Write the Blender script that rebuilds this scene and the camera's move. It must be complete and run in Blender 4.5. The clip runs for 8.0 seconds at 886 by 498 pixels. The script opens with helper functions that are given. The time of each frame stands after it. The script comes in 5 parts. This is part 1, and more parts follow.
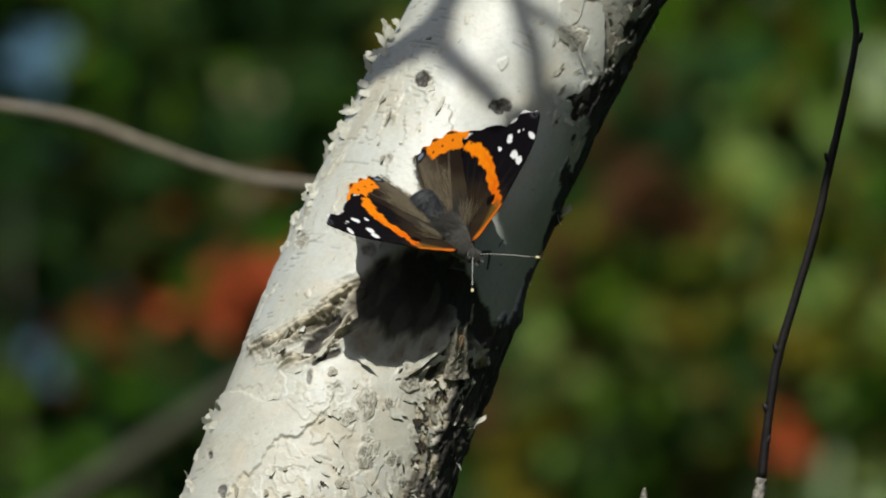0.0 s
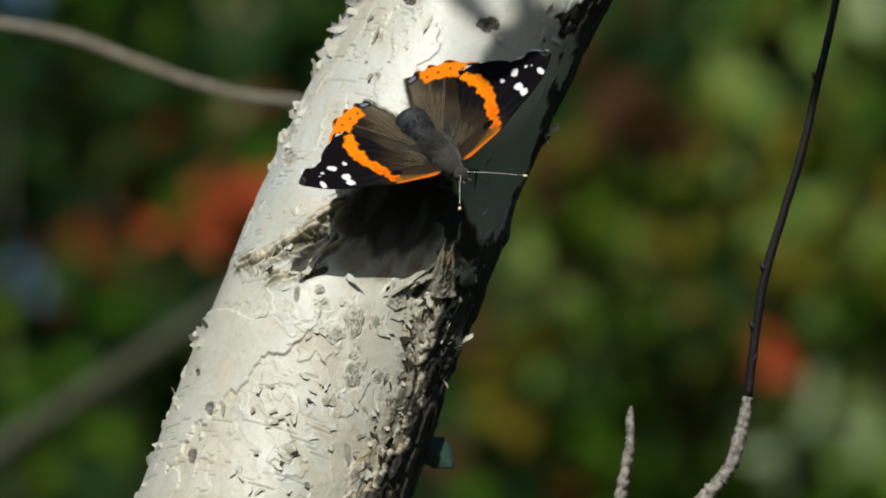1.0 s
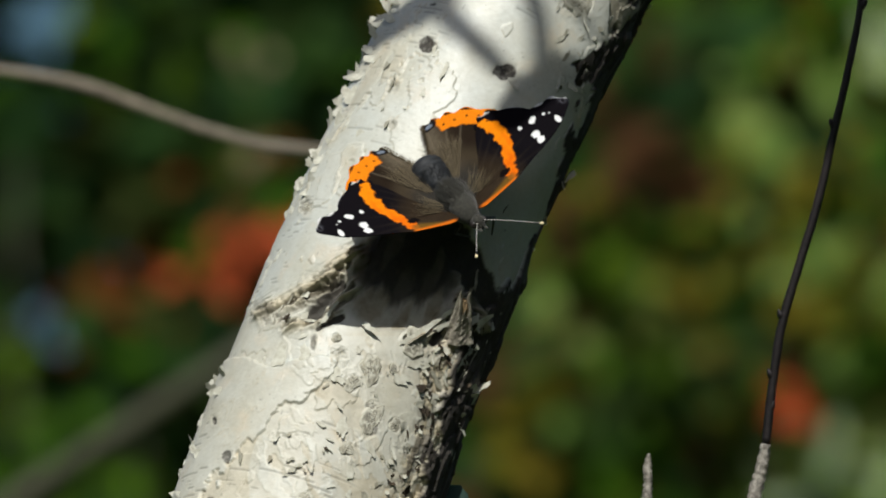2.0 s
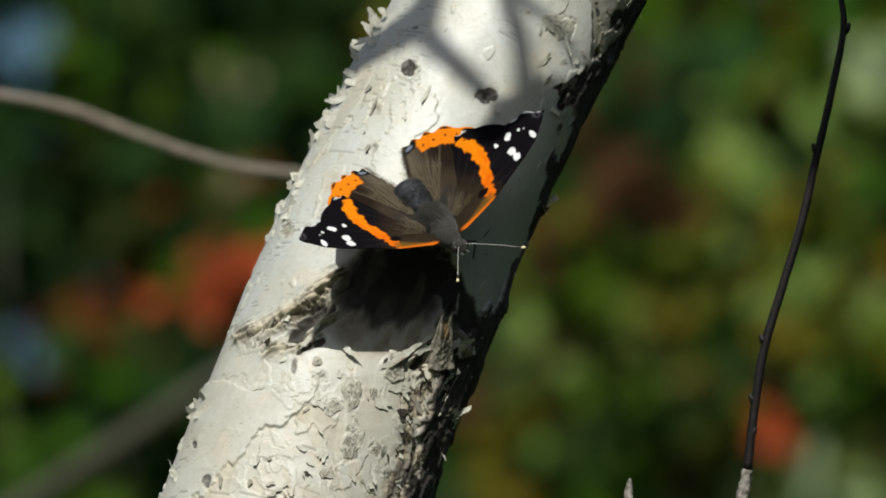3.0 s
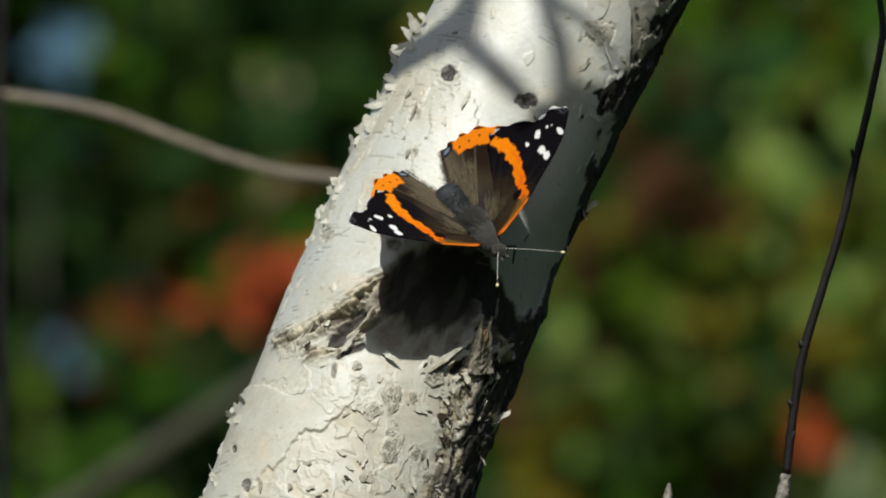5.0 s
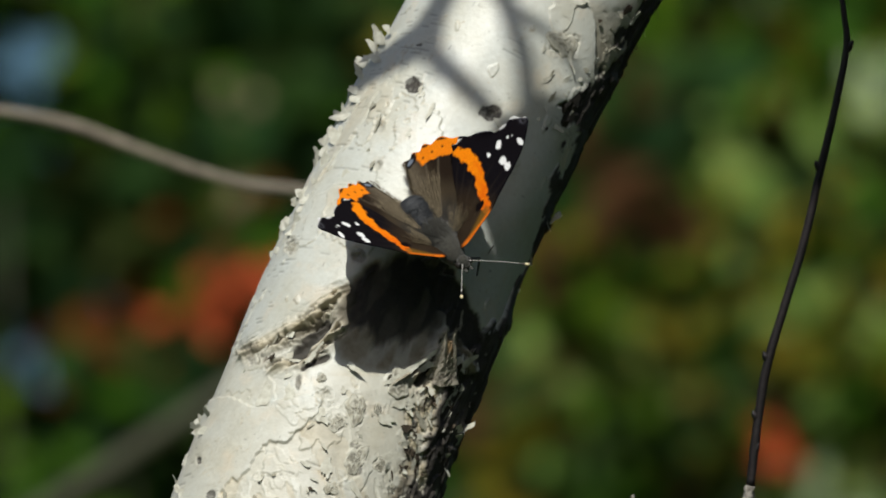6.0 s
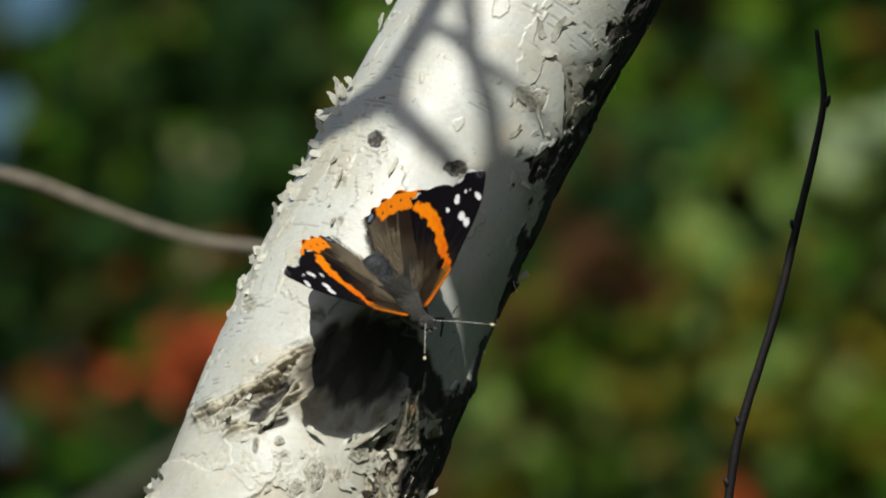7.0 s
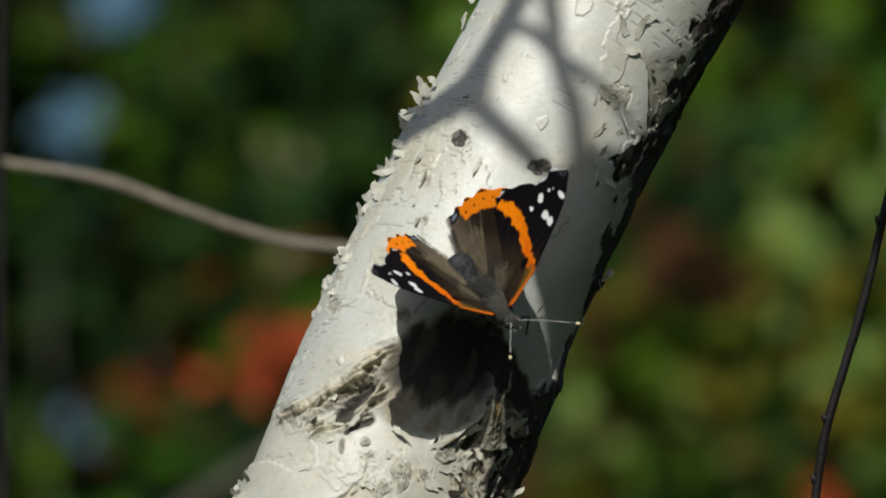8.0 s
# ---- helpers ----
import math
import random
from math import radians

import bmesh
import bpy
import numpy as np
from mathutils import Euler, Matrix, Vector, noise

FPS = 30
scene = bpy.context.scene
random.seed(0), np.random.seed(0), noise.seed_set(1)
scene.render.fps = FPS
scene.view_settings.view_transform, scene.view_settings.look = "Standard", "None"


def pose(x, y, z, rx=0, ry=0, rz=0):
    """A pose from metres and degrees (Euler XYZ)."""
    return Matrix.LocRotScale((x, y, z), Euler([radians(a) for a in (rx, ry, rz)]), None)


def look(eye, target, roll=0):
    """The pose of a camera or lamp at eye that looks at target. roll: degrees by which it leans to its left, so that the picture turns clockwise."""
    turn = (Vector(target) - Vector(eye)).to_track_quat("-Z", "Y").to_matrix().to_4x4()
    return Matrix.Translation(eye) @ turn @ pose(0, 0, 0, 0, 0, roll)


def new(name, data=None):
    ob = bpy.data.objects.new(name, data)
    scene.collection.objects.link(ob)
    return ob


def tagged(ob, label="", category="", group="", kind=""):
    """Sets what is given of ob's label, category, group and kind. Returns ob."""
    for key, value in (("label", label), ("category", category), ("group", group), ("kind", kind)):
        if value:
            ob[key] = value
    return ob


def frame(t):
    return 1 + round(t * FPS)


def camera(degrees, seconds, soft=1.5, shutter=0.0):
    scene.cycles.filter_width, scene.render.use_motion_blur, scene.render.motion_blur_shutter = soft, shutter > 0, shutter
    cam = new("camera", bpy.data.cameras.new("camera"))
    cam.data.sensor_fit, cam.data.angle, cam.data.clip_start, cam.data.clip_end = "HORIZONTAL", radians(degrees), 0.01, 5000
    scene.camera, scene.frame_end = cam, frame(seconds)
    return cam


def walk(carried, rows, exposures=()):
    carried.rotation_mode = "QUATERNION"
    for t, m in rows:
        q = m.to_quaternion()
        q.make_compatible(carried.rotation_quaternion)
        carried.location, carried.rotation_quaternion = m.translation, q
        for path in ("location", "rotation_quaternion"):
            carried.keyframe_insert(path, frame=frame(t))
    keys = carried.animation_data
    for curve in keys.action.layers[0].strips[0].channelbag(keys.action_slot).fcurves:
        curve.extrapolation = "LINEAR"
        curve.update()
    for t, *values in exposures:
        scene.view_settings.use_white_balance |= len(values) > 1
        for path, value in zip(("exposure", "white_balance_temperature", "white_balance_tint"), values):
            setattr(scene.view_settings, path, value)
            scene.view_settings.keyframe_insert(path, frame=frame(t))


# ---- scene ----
# ------------------------------------------------------------------ camera and its walk
cam = camera(3.77, 8.0, soft=1.8)
cam.data.dof.use_dof = True
cam.data.dof.focus_distance = 2.45
cam.data.dof.aperture_fstop = 48.0
PATH = [  # seconds, aim x, aim z, roll, distance
    (0, 0.00264, 1.50313, -0.35, 2.4999),
    (0.5, 0.00493, 1.49741, -0.40, 2.4939),
    (1, 0.00492, 1.48789, -0.20, 2.5021),
    (1.2, 0.00353, 1.49513, -0.39, 2.4998),
    (2.3, -0.00069, 1.49814, -0.25, 2.4987),
    (2.5, 0.00016, 1.50244, -0.14, 2.4961),
    (3, 0.00532, 1.50120, -0.16, 2.4920),
    (3.5, 0.00717, 1.49678, -0.03, 2.4926),
    (4, 0.00597, 1.49150, 0.04, 2.4941),
    (4.5, 0.00001, 1.49998, -0.02, 2.4922),
    (4.7, -0.00399, 1.50222, -0.12, 2.4967),
    (5.8, 0.00502, 1.50162, -0.10, 2.4980),
    (6, 0.00459, 1.50429, -0.10, 2.4995),
    (6.5, 0.00960, 1.50422, 0.18, 2.4923),
    (7, 0.01127, 1.51505, 0.20, 2.4190),
    (7.5, 0.00316, 1.51530, -0.28, 2.4207),
    (8, -0.00396, 1.51493, -0.24, 2.4155),
]
walk(cam, [(t, look((0.0, -d, 1.5), (x, 0.0, z), roll)) for t, x, z, roll, d in PATH], exposures=[(0.0, -0.04), (6.5, -0.03), (7.0, 0.05), (7.5, -0.06), (8.0, -0.15)])

# ------------------------------------------------------------------ world, sun, exposure
SUN_AZ, SUN_EL = radians(9.5), radians(53)   # to the left of the line of sight, behind the camera
TO_SUN = Vector((-math.sin(SUN_AZ) * math.cos(SUN_EL), -math.cos(SUN_AZ) * math.cos(SUN_EL), math.sin(SUN_EL)))
world = bpy.data.worlds.new("sky")
scene.world = world
world.use_nodes = True
wn = world.node_tree.nodes
wn.clear()
sky = wn.new("ShaderNodeTexSky")
sky.sky_type = "NISHITA"
sky.sun_disc = False
sky.air_density = 1.0
sky.dust_density = 2.0
sky.ozone_density = 1.0
sky.sun_elevation = SUN_EL
sky.sun_rotation = math.pi + SUN_AZ
background = wn.new("ShaderNodeBackground")
background.inputs["Strength"].default_value = 0.075
world_out = wn.new("ShaderNodeOutputWorld")
world.node_tree.links.new(sky.outputs["Color"], background.inputs["Color"])
world.node_tree.links.new(background.outputs["Background"], world_out.inputs["Surface"])
sun_data = bpy.data.lights.new("sun", "SUN")
sun_data.energy = 4.15
sun_data.angle = radians(0.53)
sun_data.color = (1.0, 0.985, 0.925)
sun = new("sun", sun_data)
sun.matrix_world = look(tuple(TO_SUN * 20 + Vector((0, 0, 1.5))), (0, 0, 1.5))
scene.view_settings.exposure = 0.0


# ------------------------------------------------------------------ materials
class Shade:
    """A small node-material writer."""

    def __init__(self, name, rough=0.7, spec=0.35):
        self.mat = bpy.data.materials.new(name)
        self.mat.use_nodes = True
        self.t = self.mat.node_tree
        self.b = self.t.nodes["Principled BSDF"]
        self.b.inputs["Roughness"].default_value = rough
        self.b.inputs["Specular IOR Level"].default_value = spec

    def node(self, kind, **values):
        n = self.t.nodes.new(kind)
        for key, value in values.items():
            n.inputs[key.replace("_", " ")].default_value = value
        return n

    def link(self, a, b):
        self.t.links.new(a, b)

    def coords(self, scale=(1, 1, 1)):
        tc = self.node("ShaderNodeTexCoord")
        mp = self.node("ShaderNodeMapping")
        mp.inputs["Scale"].default_value = scale
        self.link(tc.outputs["Object"], mp.inputs["Vector"])
        return mp.outputs["Vector"]

    def noise(self, scale, detail=4.0, rough=0.55, vec=None):
        n = self.node("ShaderNodeTexNoise", Scale=scale, Detail=detail, Roughness=rough)
        self.link(vec if vec else self.coords(), n.inputs["Vector"])
        return n.outputs["Fac"]

    def ramp(self, fac, *stops):
        r = self.node("ShaderNodeValToRGB")
        e = r.color_ramp.elements
        while len(e) < len(stops):
            e.new(0.5)
        for el, (p, c) in zip(e, stops):
            el.position = p
            el.color = (*c, 1) if len(c) == 3 else c
        self.link(fac, r.inputs["Fac"])
        return r.outputs["Color"]

    def mix(self, fac, a, b, mode="MIX"):
        m = self.node("ShaderNodeMix")
        m.data_type, m.blend_type = "RGBA", mode
        for value, socket in ((fac, m.inputs[0]), (a, m.inputs[6]), (b, m.inputs[7])):
            if isinstance(value, bpy.types.NodeSocket):
                self.link(value, socket)
            elif isinstance(value, tuple):
                socket.default_value = (*value, 1)
            else:
                socket.default_value = value
        return m.outputs[2]

    def attribute(self, name):
        n = self.node("ShaderNodeAttribute")
        n.attribute_name = name
        return n

    def island(self):
        return self.node("ShaderNodeNewGeometry").outputs["Random Per Island"]

    def colour(self, c):
        if isinstance(c, tuple):
            self.b.inputs["Base Color"].default_value = (*c, 1)
        else:
            self.link(c, self.b.inputs["Base Color"])
        return self

    def bump(self, height, distance, strength=1.0):
        n = self.node("ShaderNodeBump", Strength=strength, Distance=distance)
        self.link(height, n.inputs["Height"])
        self.link(n.outputs["Normal"], self.b.inputs["Normal"])
        return self


def bark_material():
    s = Shade("birch_bark", 0.45, 0.75)
    fine = s.noise(900, 5, 0.6)
    cloud = s.noise(95, 4, 0.6)
    white = s.ramp(cloud, (0.26, (0.485, 0.475, 0.385)), (0.46, (0.535, 0.54, 0.472)), (0.72, (0.57, 0.595, 0.55)))
    white = s.mix(0.3, white, s.ramp(fine, (0.3, (0.68, 0.66, 0.60)), (0.6, (0.95, 0.95, 0.93))), "MULTIPLY")
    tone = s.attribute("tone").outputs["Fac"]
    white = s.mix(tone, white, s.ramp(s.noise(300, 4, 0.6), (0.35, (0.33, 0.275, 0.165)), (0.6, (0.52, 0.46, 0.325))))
    stain_shade = s.ramp(s.noise(130, 4, 0.6), (0.56, (0, 0, 0)), (0.72, (1, 1, 1)))
    white = s.mix(s.mix(0.38, (0, 0, 0), stain_shade, "MIX"), white, (0.64, 0.52, 0.36))
    # fine torn scales, in patches
    warp = s.node("ShaderNodeTexNoise", Scale=420.0, Detail=3.0)
    s.link(s.coords(), warp.inputs["Vector"])
    bent = s.mix(0.0035, s.coords((1.0, 1.0, 0.8)), warp.outputs["Color"], "ADD")
    cells = s.node("ShaderNodeTexVoronoi", Scale=330.0)
    cells.feature = "DISTANCE_TO_EDGE"
    s.link(bent, cells.inputs["Vector"])
    patches = s.ramp(s.noise(110, 4, 0.6), (0.56, (0, 0, 0)), (0.66, (1, 1, 1)))
    line = s.mix(1.0, s.ramp(cells.outputs["Distance"], (0.0, (1, 1, 1)), (0.02, (0, 0, 0))), patches, "MULTIPLY")
    white = s.mix(s.mix(1.0, line, (0.12, 0.12, 0.12), "MULTIPLY"), white, (0.33, 0.28, 0.19))
    dark = s.attribute("dark").outputs["Fac"]
    s.link(s.mix(dark, s.mix(tone, (0.47, 0.47, 0.47), (0.70, 0.70, 0.70)), (0.85, 0.85, 0.85)), s.b.inputs["Roughness"])
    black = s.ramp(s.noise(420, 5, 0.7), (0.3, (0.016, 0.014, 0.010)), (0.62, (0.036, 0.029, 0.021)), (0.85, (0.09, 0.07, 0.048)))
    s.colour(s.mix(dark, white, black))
    rise = s.mix(1.0, s.ramp(cells.outputs["Distance"], (0.0, (0, 0, 0)), (0.12, (1, 1, 1))), patches, "MULTIPLY")
    s.bump(s.mix(0.10, s.noise(1100, 4, 0.6), rise), 0.00014, 0.7)
    return s.mat


def flake_material():
    s = Shade("peeling_bark", 0.7, 0.25)
    c = s.ramp(s.island(), (0.0, (0.37, 0.35, 0.27)), (0.35, (0.54, 0.535, 0.445)), (0.8, (0.62, 0.62, 0.535)), (1.0, (0.28, 0.25, 0.175)))
    c = s.mix(0.6, c, s.ramp(s.noise(700, 4), (0.3, (0.5, 0.46, 0.38)), (0.65, (1, 1, 1))), "MULTIPLY")
    s.colour(c).bump(s.noise(1100, 3), 0.00015, 0.7)
    return s.mat


def dark_flake_material():
    s = Shade("dark_bark", 0.85, 0.2)
    s.colour(s.ramp(s.noise(500, 5, 0.65), (0.3, (0.015, 0.012, 0.009)), (0.6, (0.06, 0.045, 0.03)), (0.85, (0.24, 0.19, 0.13))))
    s.bump(s.noise(900, 4), 0.0003, 0.9)
    return s.mat


def twig_material(name, dark, light, scale=400):
    s = Shade(name, 0.6, 0.35)
    s.colour(s.ramp(s.noise(scale, 5, 0.65), (0.3, dark), (0.7, light)))
    s.bump(s.noise(scale * 2.5, 4), 0.0002, 0.8)
    return s.mat


def wing_material():
    s = Shade("wing_scales", 0.85, 0.03)
    col = s.attribute("scale_colour").outputs["Color"]
    grain = s.noise(5200, 3, 0.7)
    s.colour(s.mix(0.45, col, s.ramp(grain, (0.3, (0.45, 0.45, 0.45)), (0.7, (1.2, 1.2, 1.2))), "MULTIPLY"))
    s.bump(grain, 0.00006, 0.6)
    return s.mat


def body_material():
    s = Shade("body_fur", 0.85, 0.15)
    s.colour(s.ramp(s.noise(2600, 4, 0.7), (0.3, (0.024, 0.024, 0.021)), (0.7, (0.062, 0.060, 0.048))))
    s.bump(s.noise(5200, 3), 0.0001, 0.5)
    s.b.inputs["Sheen Weight"].default_value = 0.25
    return s.mat


def plain_material(name, c, rough=0.5, spec=0.4, vary=0.3, scale=2000):
    s = Shade(name, rough, spec)
    lo = tuple(v * (1 - vary) for v in c)
    s.colour(s.ramp(s.noise(scale, 3), (0.3, lo), (0.7, c)))
    return s.mat


def leaf_material(name, *cols):
    s = Shade(name, 0.65, 0.05)
    n = len(cols) - 1
    c = s.ramp(s.island(), *[(i / n, col) for i, col in enumerate(cols)])
    c = s.mix(0.4, c, s.ramp(s.noise(60, 3), (0.3, (0.5, 0.5, 0.5)), (0.7, (1.15, 1.15, 1.15))), "MULTIPLY")
    s.colour(c)
    s.b.inputs["Subsurface Weight"].default_value = 0.0
    thin = s.node("ShaderNodeBsdfTranslucent")
    s.link(c, thin.inputs["Color"])
    add = s.node("ShaderNodeMixShader", Fac=0.3)
    s.link(s.b.outputs[0], add.inputs[1])
    s.link(thin.outputs[0], add.inputs[2])
    s.link(add.outputs[0], s.t.nodes["Material Output"].inputs["Surface"])
    return s.mat


def ground_material():
    s = Shade("meadow_soil", 0.95, 0.1)
    c = s.ramp(s.noise(2.5, 8, 0.65), (0.3, (0.03, 0.028, 0.014)), (0.5, (0.04, 0.065, 0.018)), (0.7, (0.08, 0.095, 0.035)))
    s.colour(c).bump(s.noise(18, 6, 0.7), 0.03, 0.8)
    return s.mat


BARK, FLAKE, DARKBARK = bark_material(), flake_material(), dark_flake_material()
def knot_material():
    s = Shade("knot_bark", 0.8, 0.2)
    pale = s.ramp(s.noise(900, 4, 0.6), (0.3, (0.36, 0.34, 0.26)), (0.65, (0.57, 0.56, 0.47)))
    black = s.ramp(s.noise(600, 4, 0.6), (0.3, (0.02, 0.018, 0.013)), (0.7, (0.10, 0.088, 0.062)))
    s.colour(s.mix(s.attribute("groove").outputs["Fac"], pale, black)).bump(s.noise(1500, 3), 0.00012, 0.8)
    return s.mat


KNOT = knot_material()
DEADBARK = twig_material("dead_bark", (0.06, 0.05, 0.036), (0.50, 0.46, 0.37), 900)
ROTWOOD = twig_material("rotten_wood", (0.12, 0.075, 0.04), (0.44, 0.31, 0.17), 700)
SCALE = plain_material("grey_bark_scale", (0.40, 0.385, 0.30), 0.7, 0.25, 0.5, 900)
TWIG_DARK = twig_material("dark_shoot", (0.006, 0.005, 0.005), (0.016, 0.012, 0.012))
TWIG_GREY = twig_material("lichened_bark", (0.07, 0.06, 0.05), (0.46, 0.43, 0.37), 900)
TWIG_TAN = twig_material("tan_twig", (0.12, 0.10, 0.072), (0.24, 0.205, 0.15), 300)
LIMB_GREY = twig_material("grey_limb", (0.030, 0.032, 0.014), (0.054, 0.056, 0.027), 120)
WING, FUR = wing_material(), body_material()
SLATE = plain_material("slate_fur", (0.026, 0.029, 0.032), 0.6, 0.35, 0.5, 1200)
HAIR = plain_material("brown_hair", (0.20, 0.16, 0.098), 0.7, 0.2, 0.6, 3000)
CHITIN = plain_material("dark_chitin", (0.022, 0.018, 0.016), 0.4)
BAND = plain_material("antenna_white", (0.62, 0.60, 0.55), 0.5)
CLUB = plain_material("antenna_tip", (0.85, 0.72, 0.42), 0.5)
# dark copy of the green leaf; foliage shade is put into its colour
LEAF_SHADED = leaf_material("shaded_green_leaf", (0.0112, 0.032, 0.009), (0.0181, 0.050, 0.012), (0.0275, 0.064, 0.012), (0.0387, 0.044, 0.010))
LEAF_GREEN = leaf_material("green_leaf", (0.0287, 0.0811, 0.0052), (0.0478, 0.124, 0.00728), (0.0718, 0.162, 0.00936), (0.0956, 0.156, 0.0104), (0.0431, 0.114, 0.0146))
# bright copy of the green leaf; sunlight is put into its colour
LEAF_SUNLIT = leaf_material("sunlit_green_leaf", (0.147, 0.254, 0.0489), (0.215, 0.323, 0.0782), (0.274, 0.342, 0.088))
LEAF_RED = leaf_material("red_autumn_leaf", (0.42, 0.070, 0.022), (0.50, 0.100, 0.034), (0.36, 0.054, 0.018))
LEAF_RUST = leaf_material("rust_leaf", (0.125, 0.036, 0.009), (0.155, 0.05, 0.010), (0.09, 0.034, 0.008))
LEAF_GOLD = leaf_material("gold_leaf", (0.138, 0.129, 0.011), (0.193, 0.166, 0.0147), (0.156, 0.11, 0.0129))
LEAF_BROWN = leaf_material("brown_leaf", (0.070, 0.032, 0.014), (0.09, 0.045, 0.016), (0.055, 0.03, 0.014))
LEAF_MINT = leaf_material("mint_leaf", (0.276, 0.38, 0.196), (0.345, 0.437, 0.241), (0.38, 0.46, 0.253))
LEAF_TAN = leaf_material("tan_leaf", (0.22, 0.19, 0.10), (0.30, 0.26, 0.15), (0.17, 0.15, 0.07))
LEAF_DULL = leaf_material("dull_leaf", (0.05, 0.09, 0.075), (0.06, 0.10, 0.08))
SOIL = ground_material()
# blue of the open sky, put into the far ridge's base colour
RIDGE_BLUE = plain_material("sky_blue_ridge", (0.070, 0.138, 0.192), 0.9, 0.1, 0.45, 0.06)


# ------------------------------------------------------------------ builders
def part(name, bm, material, parent=None, label="", smooth=True):
    me = bpy.data.meshes.new(name)
    bm.to_mesh(me)
    bm.free()
    return mesh_part(name, me, material, parent, label, smooth)


def mesh_part(name, me, material, parent=None, label="", smooth=True):
    for m in (material if isinstance(material, (list, tuple)) else [material]):
        me.materials.append(m)
    if smooth:
        me.polygons.foreach_set("use_smooth", [True] * len(me.polygons))
    ob = new(name, me)
    ob.parent = parent
    if label:
        ob["label"] = label
    return ob


def empty(name, m, label, category, group=""):
    ob = new(name)
    ob.empty_display_size = 0.01
    ob.matrix_basis = m
    return tagged(ob, label, category, group)


def smooth_line(points, steps):
    """Catmull-Rom through points (any number of columns)."""
    p = np.array(points, float)
    p = np.vstack([2 * p[0] - p[1], p, 2 * p[-1] - p[-2]])
    out = []
    for i in range(1, len(p) - 2):
        for j in range(steps):
            t = j / steps
            a, b, c, d = p[i - 1], p[i], p[i + 1], p[i + 2]
            out.append(0.5 * (2 * b + (c - a) * t + (2 * a - 5 * b + 4 * c - d) * t * t + (3 * b - a - 3 * c + d) * t ** 3))
    out.append(p[-2])
    return np.array(out)


def tube(bm, rows, sides=10, rough=0.0, seed=0):
    """A round stem through rows of x, y, z, radius (metres), closed at both ends."""
    rng = random.Random(seed)
    rings = []
    last = None
    n = len(rows)
    for i, (x, y, z, r) in enumerate(rows):
        a, b = rows[max(i - 1, 0)], rows[min(i + 1, n - 1)]
        t = (Vector(b[:3]) - Vector(a[:3])).normalized()
        if last is None:
            last = t.orthogonal().normalized()
        u = (last - t * last.dot(t)).normalized()
        last = u
        v = t.cross(u)
        ring = []
        for k in range(sides):
            ang = 2 * math.pi * k / sides
            rr = r * (1 + rough * rng.uniform(-1, 1))
            ring.append(bm.verts.new(Vector((x, y, z)) + (u * math.cos(ang) + v * math.sin(ang)) * rr))
        rings.append(ring)
    for a, b in zip(rings, rings[1:]):
        for k in range(sides):
            bm.faces.new((a[k], a[(k + 1) % sides], b[(k + 1) % sides], b[k]))
    bm.faces.new(list(reversed(rings[0])))
    bm.faces.new(rings[-1])


def stem(name, points, material, parent=None, label="", steps=8, sides=10, rough=0.06, seed=0):
    bm = bmesh.new()
    tube(bm, [tuple(r) for r in smooth_line(points, steps)], sides, rough, seed)
    bmesh.ops.recalc_face_normals(bm, faces=bm.faces)
    return part(name, bm, material, parent, label)


def lattice(u, v, seed):
    """Smooth value noise on a plane, 0 to 1."""
    iu, iv = np.floor(u).astype(np.int64), np.floor(v).astype(np.int64)
    fu, fv = u - iu, v - iv
    fu, fv = fu * fu * (3 - 2 * fu), fv * fv * (3 - 2 * fv)

    def h(a, b):
        n = (a * 374761393 + b * 668265263 + seed * 974634777) & 0x7FFFFFFF
        n = ((n ^ (n >> 13)) * 1274126177) & 0x7FFFFFFF
        return ((n ^ (n >> 16)) & 0xFFFF) / 65535.0
    return (h(iu, iv) * (1 - fu) + h(iu + 1, iv) * fu) * (1 - fv) + (h(iu, iv + 1) * (1 - fu) + h(iu + 1, iv + 1) * fu) * fv


def fbm(u, v, seed, octaves=4):
    s, a, total = 0, 0.5, 0
    for i in range(octaves):
        s = s + a * lattice(u * 2 ** i, v * 2 ** i, seed + 17 * i)
        total += a
        a *= 0.5
    return s / total


def terrace(n, levels):
    """Noise broken into crisp-edged plates."""
    q = n * levels
    f = q - np.floor(q)
    return (np.floor(q) + step(0.82, 1.0, f)) / levels


def step(e0, e1, x):
    t = np.clip((x - e0) / (e1 - e0), 0, 1)
    return t * t * (3 - 2 * t)


# ------------------------------------------------------------------ ground
def ground():
    bm = bmesh.new()
    ys = [-60, -20, -8, -4, -2, 0, 2, 4, 6, 8, 12, 18, 30, 60, 150, 400, 1000, 2500]
    xs = [-2500, -600, -150, -50, -20, -8, -4, -2, 0, 2, 4, 8, 20, 50, 150, 600, 2500]
    # a hillside: level under the trees, then falling away behind them
    grid = [[bm.verts.new((x, y, -0.10 * max(0.0, y - 9.0) + 0.03 * math.sin(x * 1.3) * math.cos(y * 0.9))) for x in xs] for y in ys]
    for a, b in zip(grid, grid[1:]):
        for i in range(len(xs) - 1):
            bm.faces.new((a[i], a[i + 1], b[i + 1], b[i]))
    ob = part("ground", bm, SOIL)
    tagged(ob, "grassy dark soil falling away behind the shrubs", "ground", kind="structure")


